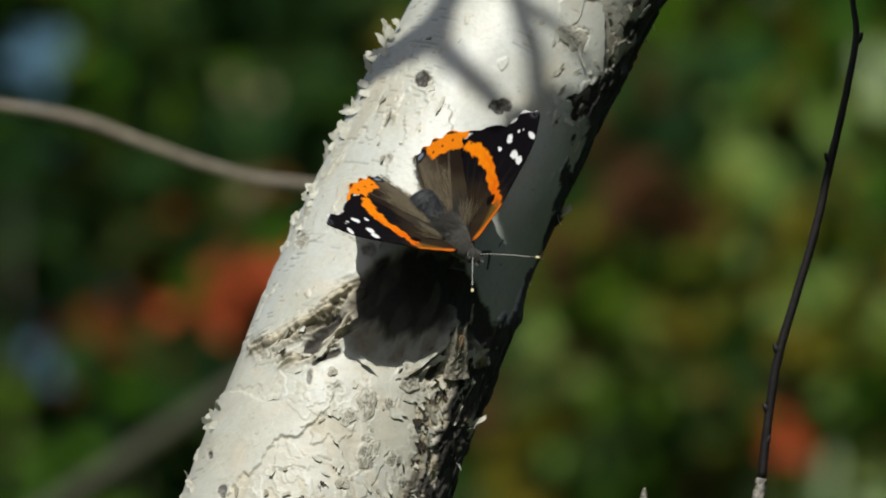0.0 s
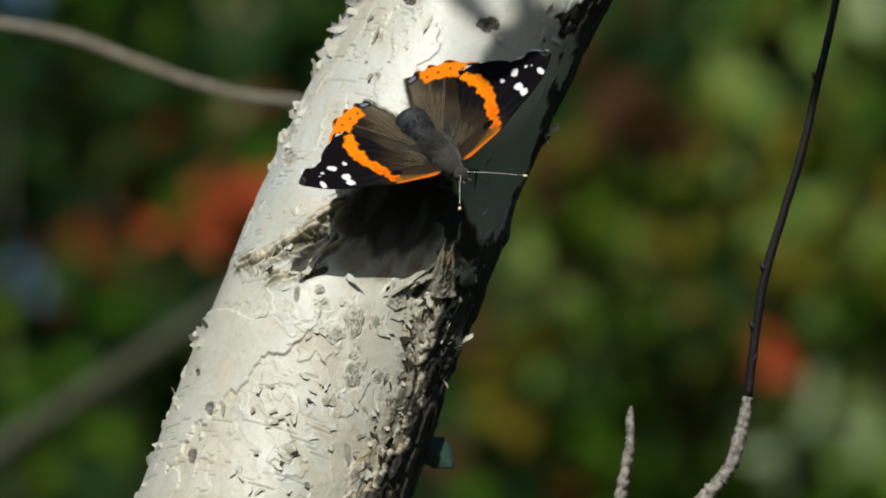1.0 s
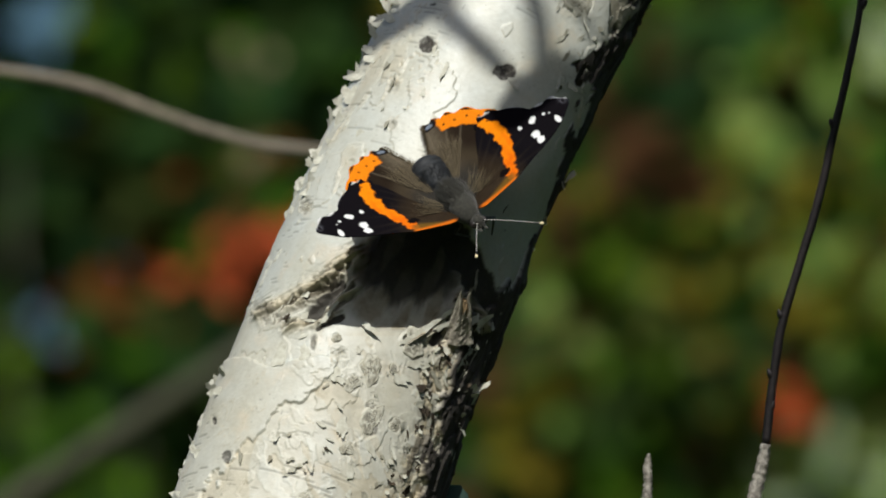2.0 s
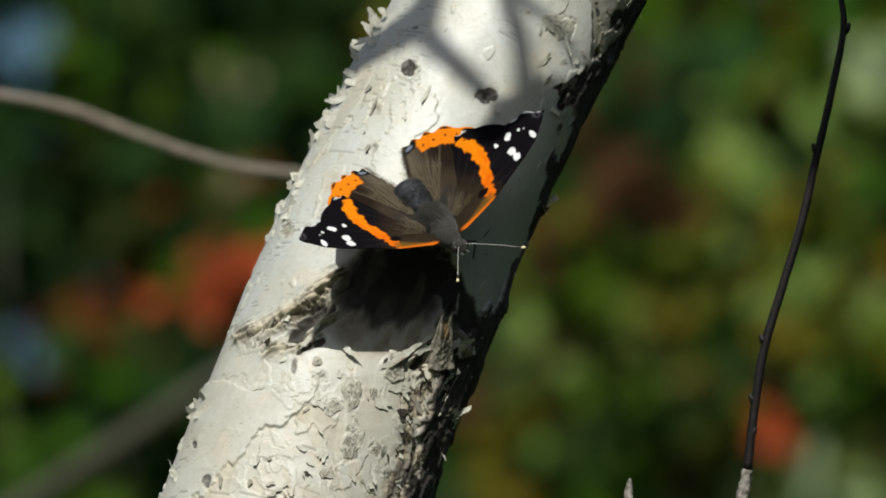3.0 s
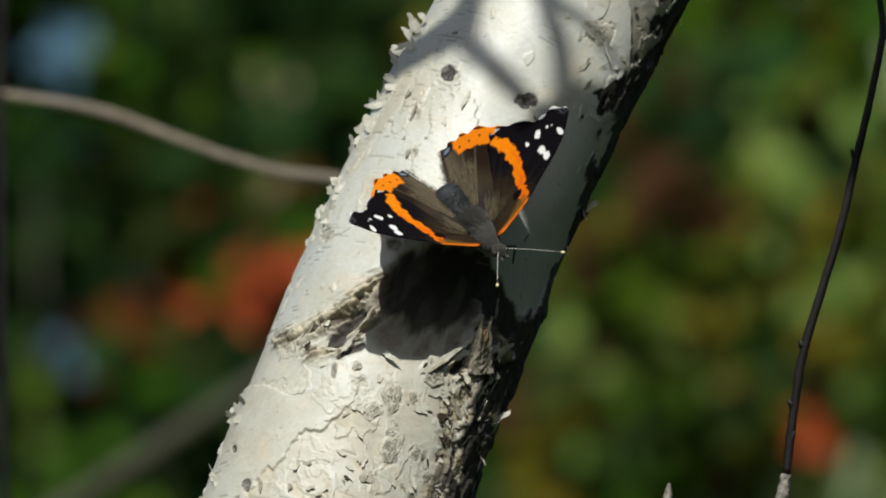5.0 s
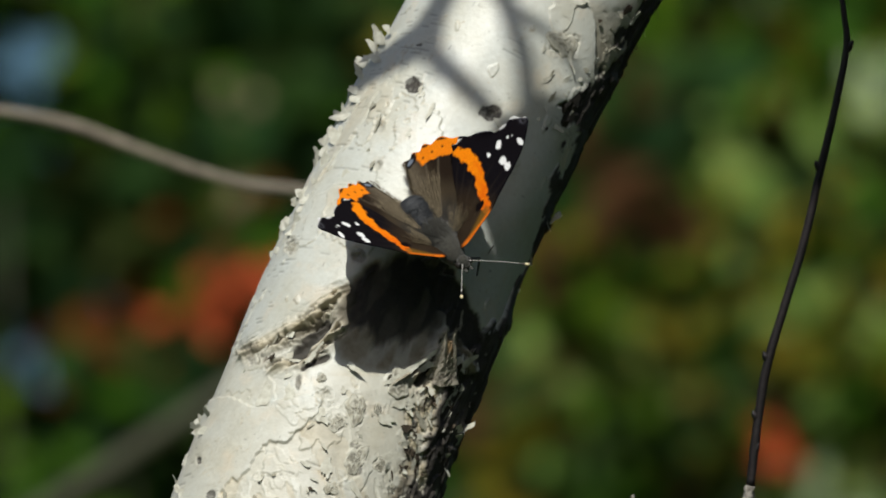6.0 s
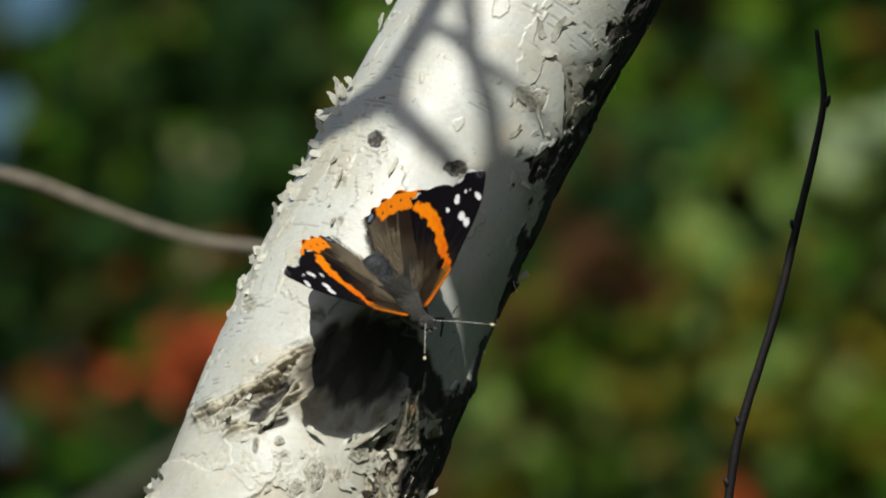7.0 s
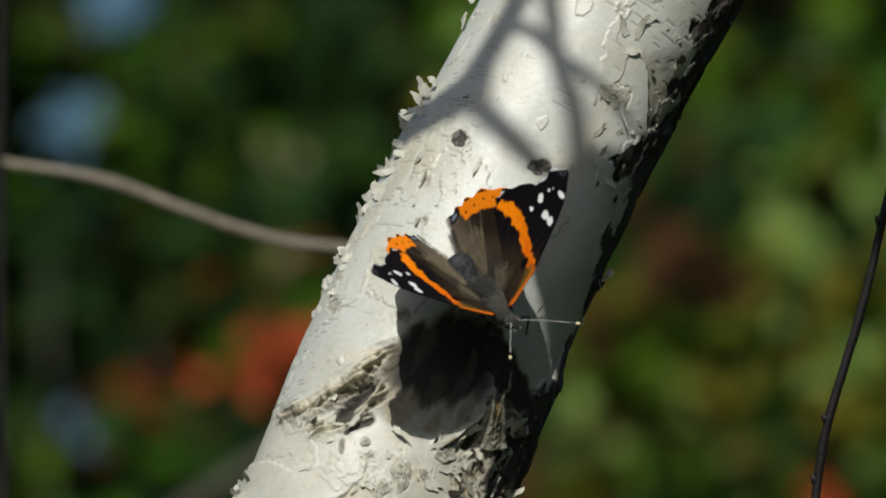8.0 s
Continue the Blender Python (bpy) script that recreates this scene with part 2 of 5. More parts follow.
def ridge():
    """An added far ridge that closes the view beyond the hillside; its blue stands in for sky."""
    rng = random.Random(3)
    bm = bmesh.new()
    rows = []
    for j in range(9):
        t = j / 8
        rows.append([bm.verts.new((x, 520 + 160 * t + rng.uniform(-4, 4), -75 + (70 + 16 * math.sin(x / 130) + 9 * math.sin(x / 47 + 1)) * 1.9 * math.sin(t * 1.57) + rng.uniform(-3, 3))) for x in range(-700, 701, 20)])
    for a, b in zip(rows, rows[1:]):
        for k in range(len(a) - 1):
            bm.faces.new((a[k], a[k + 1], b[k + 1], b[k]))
    tagged(part("backdrop", bm, RIDGE_BLUE), "added far ridge with sky blue put into its base colour", "ridge", kind="structure")


ground()
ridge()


# ------------------------------------------------------------------ birch
RAD = 22.3      # millimetres, the stem's radius where the butterfly sits
Z0 = 1500.0     # height of the middle of the seen stretch


def axis(v):
    """Middle of the leaning stem at height v above Z0: x and slope."""
    c = np.clip(v, -60, 70)
    slope = 0.447 + 0.0019 * c
    return -3.8 + 0.447 * c + 0.00095 * c * c + slope * (v - c), slope


def radius(v):
    return RAD - 0.016 * np.clip(v, -70, 80) + np.where(v < -70, (-70 - v) * 0.012, 0) - np.where(v > 80, (v - 80) * 0.012, 0)


LEAN = math.tan(radians(20))     # the stem also leans back, away from the camera


def on_stem(v, th, h=0.0):
    """World metres of the point at height v (mm), th round the stem from the front (right is positive), h above the bark."""
    x, k = axis(v)
    n = np.sqrt(1 + k * k)
    m = np.sqrt(1 + k * k + LEAN * LEAN)
    r = radius(v) + h
    s, c = r * np.sin(th) / n, r * np.cos(th) / (n * m)
    px = x + s + c * k * LEAN
    py = 9.8 + LEAN * v - c * (1 + k * k)
    pz = v - s * k + c * LEAN
    return np.stack([px, py, pz + Z0], -1) / 1000.0


def flat(p):
    """x and z (mm from the middle) at which a point shows on the upright plane through the stem, from the camera's stand."""
    f = 2.5 / (2.5 + p[..., 1])
    return p[..., 0] * 1000 * f, (p[..., 2] - 1.5) * 1000 * f


def where(x, z):
    """Height v and angle th of the bark's point that shows at x, z (mm)."""
    v, th = z - 7.0, 0.0
    for _ in range(12):
        at = np.array([[v, th], [v + 0.1, th], [v, th + 0.01]])
        fx, fz = flat(on_stem(at[:, 0], at[:, 1]))
        jac = np.array([[(fx[1] - fx[0]) / 0.1, (fx[2] - fx[0]) / 0.01], [(fz[1] - fz[0]) / 0.1, (fz[2] - fz[0]) / 0.01]])
        step_v, step_t = np.linalg.lstsq(jac, np.array([x - fx[0], z - fz[0]]), rcond=1e-4)[0]
        v, th = v + step_v, min(1.5, max(-1.5, th + max(-0.4, min(0.4, step_t))))
    return float(v), float(th)


def height_at(z, th):
    """The stem's height v where the bark at angle th shows at z."""
    v = z
    for _ in range(8):
        v = v + z - float(flat(on_stem(np.array(v), np.array(th)))[1])
    return v


# knots and lenticel eyes: x, z, half width, half height (mm), darkness
KNOTS_HIGH = [(-0.9, 34.8, 1.8, 1.6, 0.95, 0.12), (13.6, 29.6, 2.4, 1.6, 0.95, 0.12), (-23.4, 4.7, 1.2, 1.5, 0.45, 0.6), (-30.0, -15.4, 1.9, 2.3, 0.5, 0.9), (27.2, 42.2, 2.6, 2.2, 0.05, 0.5), (-11.1, 3.1, 1.5, 1.5, 0.5, 0.3), (0.2, 42.2, 0.7, 0.3, 0.7, 0.0),
              (-7.0, 27.2, 0.9, 1.3, 0.2, 0.2), (-7.4, 20.0, 0.8, 1.0, 0.35, 0.3)]
KNOTS_BELT = [(-11.6, -25.4, 1.8, 2.5, 0.55, 0.9), (-11.6, -34.8, 1.5, 3.0, 0.65, 0.9), (-40.5, -35.0, 0.5, 0.8, 0.85, 0.1), (-3.6, -20.8, 2.1, 2.2, 0.5, 0.8), (-22.4, -20.2, 0.7, 1.5, 0.6, 0.3), (-7.5, -25.4, 0.7, 0.8, 0.8, 0.5),
              (-15.0, -28.0, 1.4, 1.5, 0.5, 0.8), (-18.0, -19.6, 0.7, 0.8, 0.6, 0.5), (-17.2, -22.4, 1.5, 1.2, 0.2, 0.4), (-1.0, -29.8, 1.4, 1.4, 0.3, 0.3), (-7.4, -36.0, 1.1, 1.2, 0.5, 0.7)]
KNOTS_LOW = [(-38.4, -41.6, 1.0, 1.4, 0.8, 0.2), (-16.2, -40.2, 1.1, 1.2, 0.3, 0.8), (-41.9, -50.3, 0.9, 1.6, 0.8, 0.2), (-5.0, -41.0, 1.2, 1.2, 0.4, 0.5), (-24.0, -50.0, 1.4, 1.5, 0.4, 0.6)]
KNOTS = KNOTS_HIGH + KNOTS_BELT + KNOTS_LOW
# bark ridges round the old branch scar: polyline (x, z), height, width
RIDGES = [([(-32, -15), (-25.5, -12.3), (-19.5, -8.6), (-14.6, -4.2)], 1.1, 1.7),
          ([(-27, -17.6), (-20, -15.4), (-14.8, -10.0)], 1.1, 1.4),
          ([(-4.5, -20.0), (-0.8, -18.4), (3.0, -14.6), (5.4, -11.6)], 1.5, 1.0),
          ([(7.4, -13.0), (9.0, -15.0), (9.2, -18.0)], 1.2, 0.9)]
GROOVES = [([(-23.2, -15.2), (-20.4, -12.2), (-17.6, -9.4)], 3.2, 1.55), ([(-21.5, -17.6), (-17.0, -15.6)], 1.0, 0.6), ([(0.5, -20.5), (3.5, -17.0), (5.0, -13.5)], 1.6, 1.0)]


def seg_distance(x, z, line):
    best = np.full(x.shape, 1e9)
    for (ax, az), (bx, bz) in zip(line, line[1:]):
        dx, dz = bx - ax, bz - az
        t = np.clip(((x - ax) * dx + (z - az) * dz) / (dx * dx + dz * dz), 0, 1)
        best = np.minimum(best, np.hypot(x - ax - t * dx, z - az - t * dz))
    return best


def bark_relief(v, th):
    """Relief (mm), darkness and tone of the bark."""
    arc = th * RAD
    x, z = flat(on_stem(v, th))
    front = np.cos(th) > -0.1
    near = ((v > -100) & (v < 110)).astype(float)
    relief = 1.3 * (fbm(arc / 18, v / 26, 3, 2) - 0.5) + 0.10 * (fbm(arc / 3.2, v / 3.2, 5, 3) - 0.5)
    relief = relief - 0.75 * step(0.7, 1.3, th) * step(-10, -3, z) * (1 - step(26, 38, z)) - 0.9 * step(-0.8, -1.3, th) * step(36, 46, z)
    # torn outer sheets over the cream inner one: one large sheet low on the sunny side, scraps elsewhere
    wob = fbm(arc / 5, v / 5, 11, 5) - 0.5
    border = np.interp(z, [-62, -55, -46, -41, -35.6, -29, -26], [-49, -46, -39.5, -36, -32, -24, -19])
    tear = border - x + 9 * wob + 2.4 * (fbm(arc / 1.1, v / 1.1, 17, 3) - 0.5)
    sheet = step(-0.12, 0.12, tear) * step(-0.1, 0.1, -24 - z + 5 * wob)
    relief = relief + 0.22 * sheet
    scraps = fbm(arc / 7, v / 9, 13, 5) - 0.02 + 0.05 * np.clip(-th, -0.6, 1.2) + 0.03 * (fbm(arc / 0.7, v / 0.9, 14, 3) - 0.5)
    sheet = np.maximum(sheet, 0.55 * step(0.605, 0.615, scraps))
    lip = np.exp(-((scraps - 0.615) / 0.012) ** 2)
    relief = relief + 0.32 * sheet + 0.06 * lip
    tone = 0.16 * sheet * (0.35 + 0.65 * lattice(arc / 6, v / 5, 41))
    # brown torn edge, with the shadow under its lip painted into the tone
    torn = (0.25 + 0.6 * step(0.4, 0.6, fbm(arc / 4, v / 4, 19, 2))) * np.exp(-((tear + 0.15) / 0.22) ** 2) * step(-0.1, 0.1, -24 - z + 5 * wob) + 0.7 * np.exp(-((scraps - 0.605) / 0.004) ** 2)
    tone = np.maximum(tone, np.where(front, torn, 0))
    plates = step(-0.62, -0.82, th) * step(2, 8, z) * (1 - step(33, 38, z)) * step(0.500, 0.512, fbm(arc / 4.5, v / 7, 45, 5) + 0.03 * (fbm(arc / 0.8, v / 0.8, 46, 2) - 0.5))
    relief = relief + 0.15 * plates
    tone = np.maximum(tone, 0.42 * plates * (0.6 + 0.8 * (fbm(arc / 1.5, v / 1.5, 47, 3) - 0.3)))
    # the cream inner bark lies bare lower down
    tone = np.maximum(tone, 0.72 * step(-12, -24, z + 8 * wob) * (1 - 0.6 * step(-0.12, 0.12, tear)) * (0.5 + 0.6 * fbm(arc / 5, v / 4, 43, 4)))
    # scuffed, scaly belt below the scar
    belt = step(-17, -23, z) * step(-0.75, -0.25, th) * (1 - step(0.7, 0.9, th)) * (0.45 + 0.55 * step(-50, -40, z))
    rough = fbm(arc / 1.3, v / 1.3, 24, 4) - 0.5
    relief = relief + belt * 0.07 * rough
    # thin torn layers, one over the other, with curled rims; dirt and shadow painted in the steps
    for seed, wide, tall, cut, high, shade in ((21, 13, 8.0, 0.52, 0.16, 0.10), (23, 8.0, 5.0, 0.56, 0.15, 0.0), (27, 5.0, 3.6, 0.60, 0.14, 0.30)):
        warp = 2.2 * (fbm(arc / 3.5, v / 3.5, seed + 60, 3) - 0.5)
        n = fbm((arc + warp) / wide, (v + 0.6 * arc - warp) / tall, seed, 6) + 0.012 * (fbm(arc / 0.7, v / 0.7, seed + 3, 2) - 0.5) - cut
        layer = step(-0.003, 0.003, n)
        rim = np.exp(-((n - 0.006) / 0.007) ** 2)
        relief = relief + belt * (0.65 * high * layer + 0.05 * rim * layer)
        tone = np.where(belt > 0.3, tone * (1 - 0.6 * layer) + 0.6 * layer * shade, tone)
        grime_shade = np.exp(-((n + 0.005) / 0.004) ** 2) * step(0.44, 0.60, fbm(arc / 3.2, v / 3.2, seed + 5, 3))
        tone = np.maximum(tone, belt * 0.8 * grime_shade)
    # weathered scaly strip that borders the black flank
    strip = step(-15, -20, z) * step(0.52, 0.70, th + 0.6 * wob) * (1 - step(0.95, 1.05, th))
    chips = terrace(fbm(arc / 2.0, v / 2.6, 37, 5), 6)
    relief = relief + strip * 0.8 * (chips - 0.45)
    tone = np.maximum(tone, strip * (0.35 + 0.6 * step(0.42, 0.55, fbm(arc / 1.6, v / 2.0, 38, 4))))
    # short cross-grain lenticel dashes
    line = np.floor(v / 0.7)
    dash = step(0.72, 0.78, lattice(arc / 2.6 + 7.3 * line, line * 3.7, 31)) * step(0.42, 0.56, fbm(arc / 18, v / 12, 33, 2)) * (np.abs((v / 0.7) % 1 - 0.5) < 0.22)
    dash = dash * (1 - step(0.15, 0.45, th) * (1 - step(18, 24, z)))
    relief = relief - 0.10 * dash
    dark = 0.30 * dash
    dark = np.maximum(dark, strip * 0.75 * step(0.56, 0.64, fbm(arc / 1.8, v / 2.4, 39, 4)))
    specks = step(0.955, 0.975, lattice(arc / 0.55, v / 0.55, 35))
    dark = np.maximum(dark, 0.45 * specks)
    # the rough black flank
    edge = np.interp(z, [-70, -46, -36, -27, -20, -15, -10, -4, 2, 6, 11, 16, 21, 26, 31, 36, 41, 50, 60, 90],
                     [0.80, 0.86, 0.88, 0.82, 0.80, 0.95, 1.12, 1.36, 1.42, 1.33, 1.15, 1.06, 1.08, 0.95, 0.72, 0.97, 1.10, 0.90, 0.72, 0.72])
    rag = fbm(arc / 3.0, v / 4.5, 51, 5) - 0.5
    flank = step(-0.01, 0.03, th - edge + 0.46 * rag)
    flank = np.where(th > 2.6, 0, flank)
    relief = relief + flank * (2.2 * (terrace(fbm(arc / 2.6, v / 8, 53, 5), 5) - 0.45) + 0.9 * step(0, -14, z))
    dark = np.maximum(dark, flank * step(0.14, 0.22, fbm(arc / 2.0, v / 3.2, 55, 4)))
    # a lifted sheet ends in an upright edge; the bark beyond lies lower, its shade painted darker
    bare = np.where(front, step(-0.15, 0.15, x - np.interp(z, [36, 40, 44, 49], [31.8, 33.0, 33.0, 32.2]) + 2.5 * wob) * step(35.5, 37, z) * (1 - step(42.0, 52.0, z + 3 * wob)), 0)
    relief = relief - 0.7 * bare
    tone, dark = np.maximum(tone, 0.6 * bare), np.maximum(dark, 0.32 * bare * (0.6 + 0.8 * (fbm(arc / 2, v / 3, 57, 4) - 0.2)))
    # old branch scar: a dark sunken eye with upright fibres
    fibres = fbm(arc / 2.4 + 0.8 * wob, v / 9.0, 63, 4)
    ex, ez = (x + 4.4) / 13.6, (z + 4.8 - 8.0 * (fibres - 0.5)) / 10.0
    eye = 1 - step(0.62, 1.02, (np.abs(ex) ** 2.6 + np.abs(ez) ** 2.6) ** (1 / 2.6) + 0.16 * (fbm(arc / 3, v / 3, 61, 4) - 0.5))
    eye = np.where(front, eye * step(-0.8, 0.8, ((x + 13.6) * 1.05 - (z + 3.4)) / 1.45 + 3.5 * (fbm(arc / 4, v / 4, 62, 4) - 0.5)), 0)
    relief = relief + eye * (-0.5 + 0.3 * (fibres - 0.5))
    dark = np.maximum(dark, eye * (0.90 + 0.1 * step(0.36, 0.6, fibres)))
    tone = np.maximum(tone, eye)
    relief = relief - np.where(front, 0.9 * np.exp(-((x + 7.0) / 8.0) ** 2 - ((z + 14.0) / 6.0) ** 2), 0)
    # stained, streaked bark under it, painted darker to deepen the butterfly's shadow
    stain_shade = np.where(front, (1 - step(0.75, 1.05, np.hypot((x + 5.0) / 12.5, (z + 12.5) / 6.4))) * (0.55 + 0.45 * step(0.40, 0.60, fibres)), 0)
    tone = np.maximum(tone, stain_shade)
    dark = np.maximum(dark, 0.42 * stain_shade)
    # black weathered wood that runs from the scar down into the flank
    tongue = seg_distance(x, z, [(4, -1), (7.5, -6), (9.5, -13), (8, -22), (6, -30)]) + 2.6 * (fbm(arc / 2, v / 3, 65, 4) - 0.5)
    dark = np.maximum(dark, np.where(front, 1 - step(2.6, 3.2, tongue), 0))
    relief = relief - np.where(front, 0.6 * (1 - step(2.2, 3.4, tongue)) * (0.4 + 1.2 * fbm(arc / 1.2, v / 4, 67, 3)), 0)
    for line, high, wide in RIDGES:
        d = seg_distance(x, z, line)
        (ax, az), (bx, bz) = line[0], line[-1]
        size = math.hypot(bx - ax, bz - az)
        along, across = ((x - ax) * (bx - ax) + (z - az) * (bz - az)) / size, ((z - az) * (bx - ax) - (x - ax) * (bz - az)) / size
        strands = 0.72 * fbm(across / 0.6 + 0.25 * along * wob, along / 4.5, 71, 4) + 0.28 * fbm(arc / 0.9, v / 0.9, 73, 4)
        relief = relief + np.where(front, high * np.exp(-(d / wide) ** 2) * (0.50 + 3.4 * (strands - 0.42)), 0)
        tone = np.maximum(tone, np.where(front, 0.9 * np.exp(-(d / wide) ** 2), 0))
        dark = dark * np.where(front, 1 - 0.8 * np.exp(-(d / (wide * 0.8)) ** 2), 1)
        crack = (1 - step(0.37, 0.43, strands)) * np.where(front, np.exp(-(d / (wide * 1.2)) ** 2), 0)
        relief, dark = relief - 0.7 * crack, np.maximum(dark, 0.7 * crack)
    for line, deep, wide in GROOVES:
        d = seg_distance(x, z, line) + 0.9 * (fbm(arc / 1.2, v / 1.2, 77, 3) - 0.5)
        g = np.where(front, np.exp(-(np.maximum(d, 0) / wide) ** 2), 0)
        relief = relief - deep * g
        dark = np.maximum(dark, step(0.35, 0.6, g) * 0.95)
    crinkle, fray = fbm(arc / 1.3, v / 1.3, 85, 4), fbm(arc / 1.1, v / 1.1, 81, 4)
    for kx, kz, w, h, amount, rim in KNOTS:
        rim = min(rim, 0.35)
        d = np.hypot((x - kx) / w, (z - kz) / h) + (0.45 + 1.5 * rim) * (fray - 0.5)
        d = np.where(front, d, 9)
        relief = relief + rim * (0.22 * np.exp(-((d - 1.2) / 0.3) ** 2) + 0.22 * np.exp(-((d - 0.55) / 0.16) ** 2)) - 0.5 * np.exp(-(d / 0.7) ** 2) + 0.36 * rim * (1 - step(0.9, 1.3, d)) * np.cos(d * 8 + 16 * crinkle)
        rings = 0.5 + 0.5 * np.cos(d * 8 + 16 * crinkle)
        dark = np.maximum(dark, (1.3 - 0.45 * rim) * amount * (1 - step(0.85, 1.0, d)) * (1 - 0.6 * rim * (1 - rings)) * (0.75 + 0.5 * (fbm(arc / 0.5, v / 0.5, 83, 2) - 0.3)))
        tone = np.maximum(tone, rim * (1 - step(1.1, 1.5, d)) * (0.55 + 0.45 * rings))
    return relief * near, np.clip(dark * near, 0, 1), np.clip(tone * near, 0, 1)


def birch():
    tree = empty("birch_tree", pose(-0.507, -0.536, 0), "leaning white-barked young birch with peeling bark and a dark scar", "tree")
    rows = np.concatenate([np.linspace(-1540, -112, 40), np.linspace(-105, -76, 10), np.arange(-74, 72.01, 0.18), np.linspace(74, 130, 14), np.linspace(150, 1500, 40)])
    cols = np.concatenate([np.linspace(-1.75, 1.75, 430), np.linspace(1.75, 2 * math.pi - 1.75, 26)[1:-1]])
    v, th = np.meshgrid(rows, cols, indexing="ij")
    ang = np.where(th > math.pi, th - 2 * math.pi, th)
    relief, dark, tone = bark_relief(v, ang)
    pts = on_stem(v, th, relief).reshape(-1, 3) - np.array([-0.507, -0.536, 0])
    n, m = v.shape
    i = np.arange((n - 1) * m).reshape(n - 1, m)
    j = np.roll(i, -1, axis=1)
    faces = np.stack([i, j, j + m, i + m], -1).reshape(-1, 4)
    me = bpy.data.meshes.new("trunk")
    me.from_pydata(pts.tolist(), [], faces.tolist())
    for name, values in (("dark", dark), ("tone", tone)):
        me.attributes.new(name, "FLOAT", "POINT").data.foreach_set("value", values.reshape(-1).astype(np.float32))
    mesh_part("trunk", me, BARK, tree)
    return tree


BIRCH = birch()
BIRCH_BASE = np.array([-0.507, -0.536, 0])


def flake(v0, th0, length, width, turn, lift, curl, seed, material=None):
    """A thin torn plate of bark standing off the stem. turn: degrees of its free end from upward, clockwise."""
    rng = random.Random(seed)
    c, s = math.cos(radians(turn)), math.sin(radians(turn))
    n = 18
    lobe = [rng.uniform(0, 6.283) for _ in range(3)]
    jag = [0.86 + 0.16 * math.sin(k * 0.698 + lobe[0]) + 0.13 * math.sin(k * 1.047 + lobe[1]) + rng.choice((-0.22, -0.05, 0.0, 0.06, 0.16)) for k in range(n)]
    skew = rng.uniform(-0.08, 0.08)
    verts = []
    for under in (0.0, -0.06):
        for ring in (0.0, 0.55, 1.0):
            for k in range(n if ring else 1):
                a = 2 * math.pi * k / n
                rr = ring * (jag[k] if ring == 1.0 else 0.55 + 0.4 * jag[k])
                along, w = 0.5 * length * rr * math.cos(a), 0.5 * width * rr * math.sin(a)
                t = min(1.0, max(0.0, along / length + 0.5))
                h = 0.06 + lift * t ** 1.6 + 0.25 * curl * length * t ** 3 + skew * w * t
                dv, du = along * c - w * s, along * s + w * c
                verts.append(on_stem(np.array(v0 + dv), np.array(th0 + du / RAD), h + under) - BIRCH_BASE)
    m = 2 * n + 1
    faces = []
    for o in (0, m):
        tri = [(o, o + 1 + k, o + 1 + (k + 1) % n) for k in range(n)]
        quad = [(o + 1 + k, o + 1 + n + k, o + 1 + n + (k + 1) % n, o + 1 + (k + 1) % n) for k in range(n)]
        faces += [f if o else f[::-1] for f in tri + quad]
    faces += [(1 + n + k, 1 + n + (k + 1) % n, m + 1 + n + (k + 1) % n, m + 1 + n + k) for k in range(n)]
    me = bpy.data.meshes.new("bark_flake")
    me.from_pydata([tuple(p) for p in verts], [], faces)
    return mesh_part("bark_flake", me, material or FLAKE, BIRCH, smooth=False)


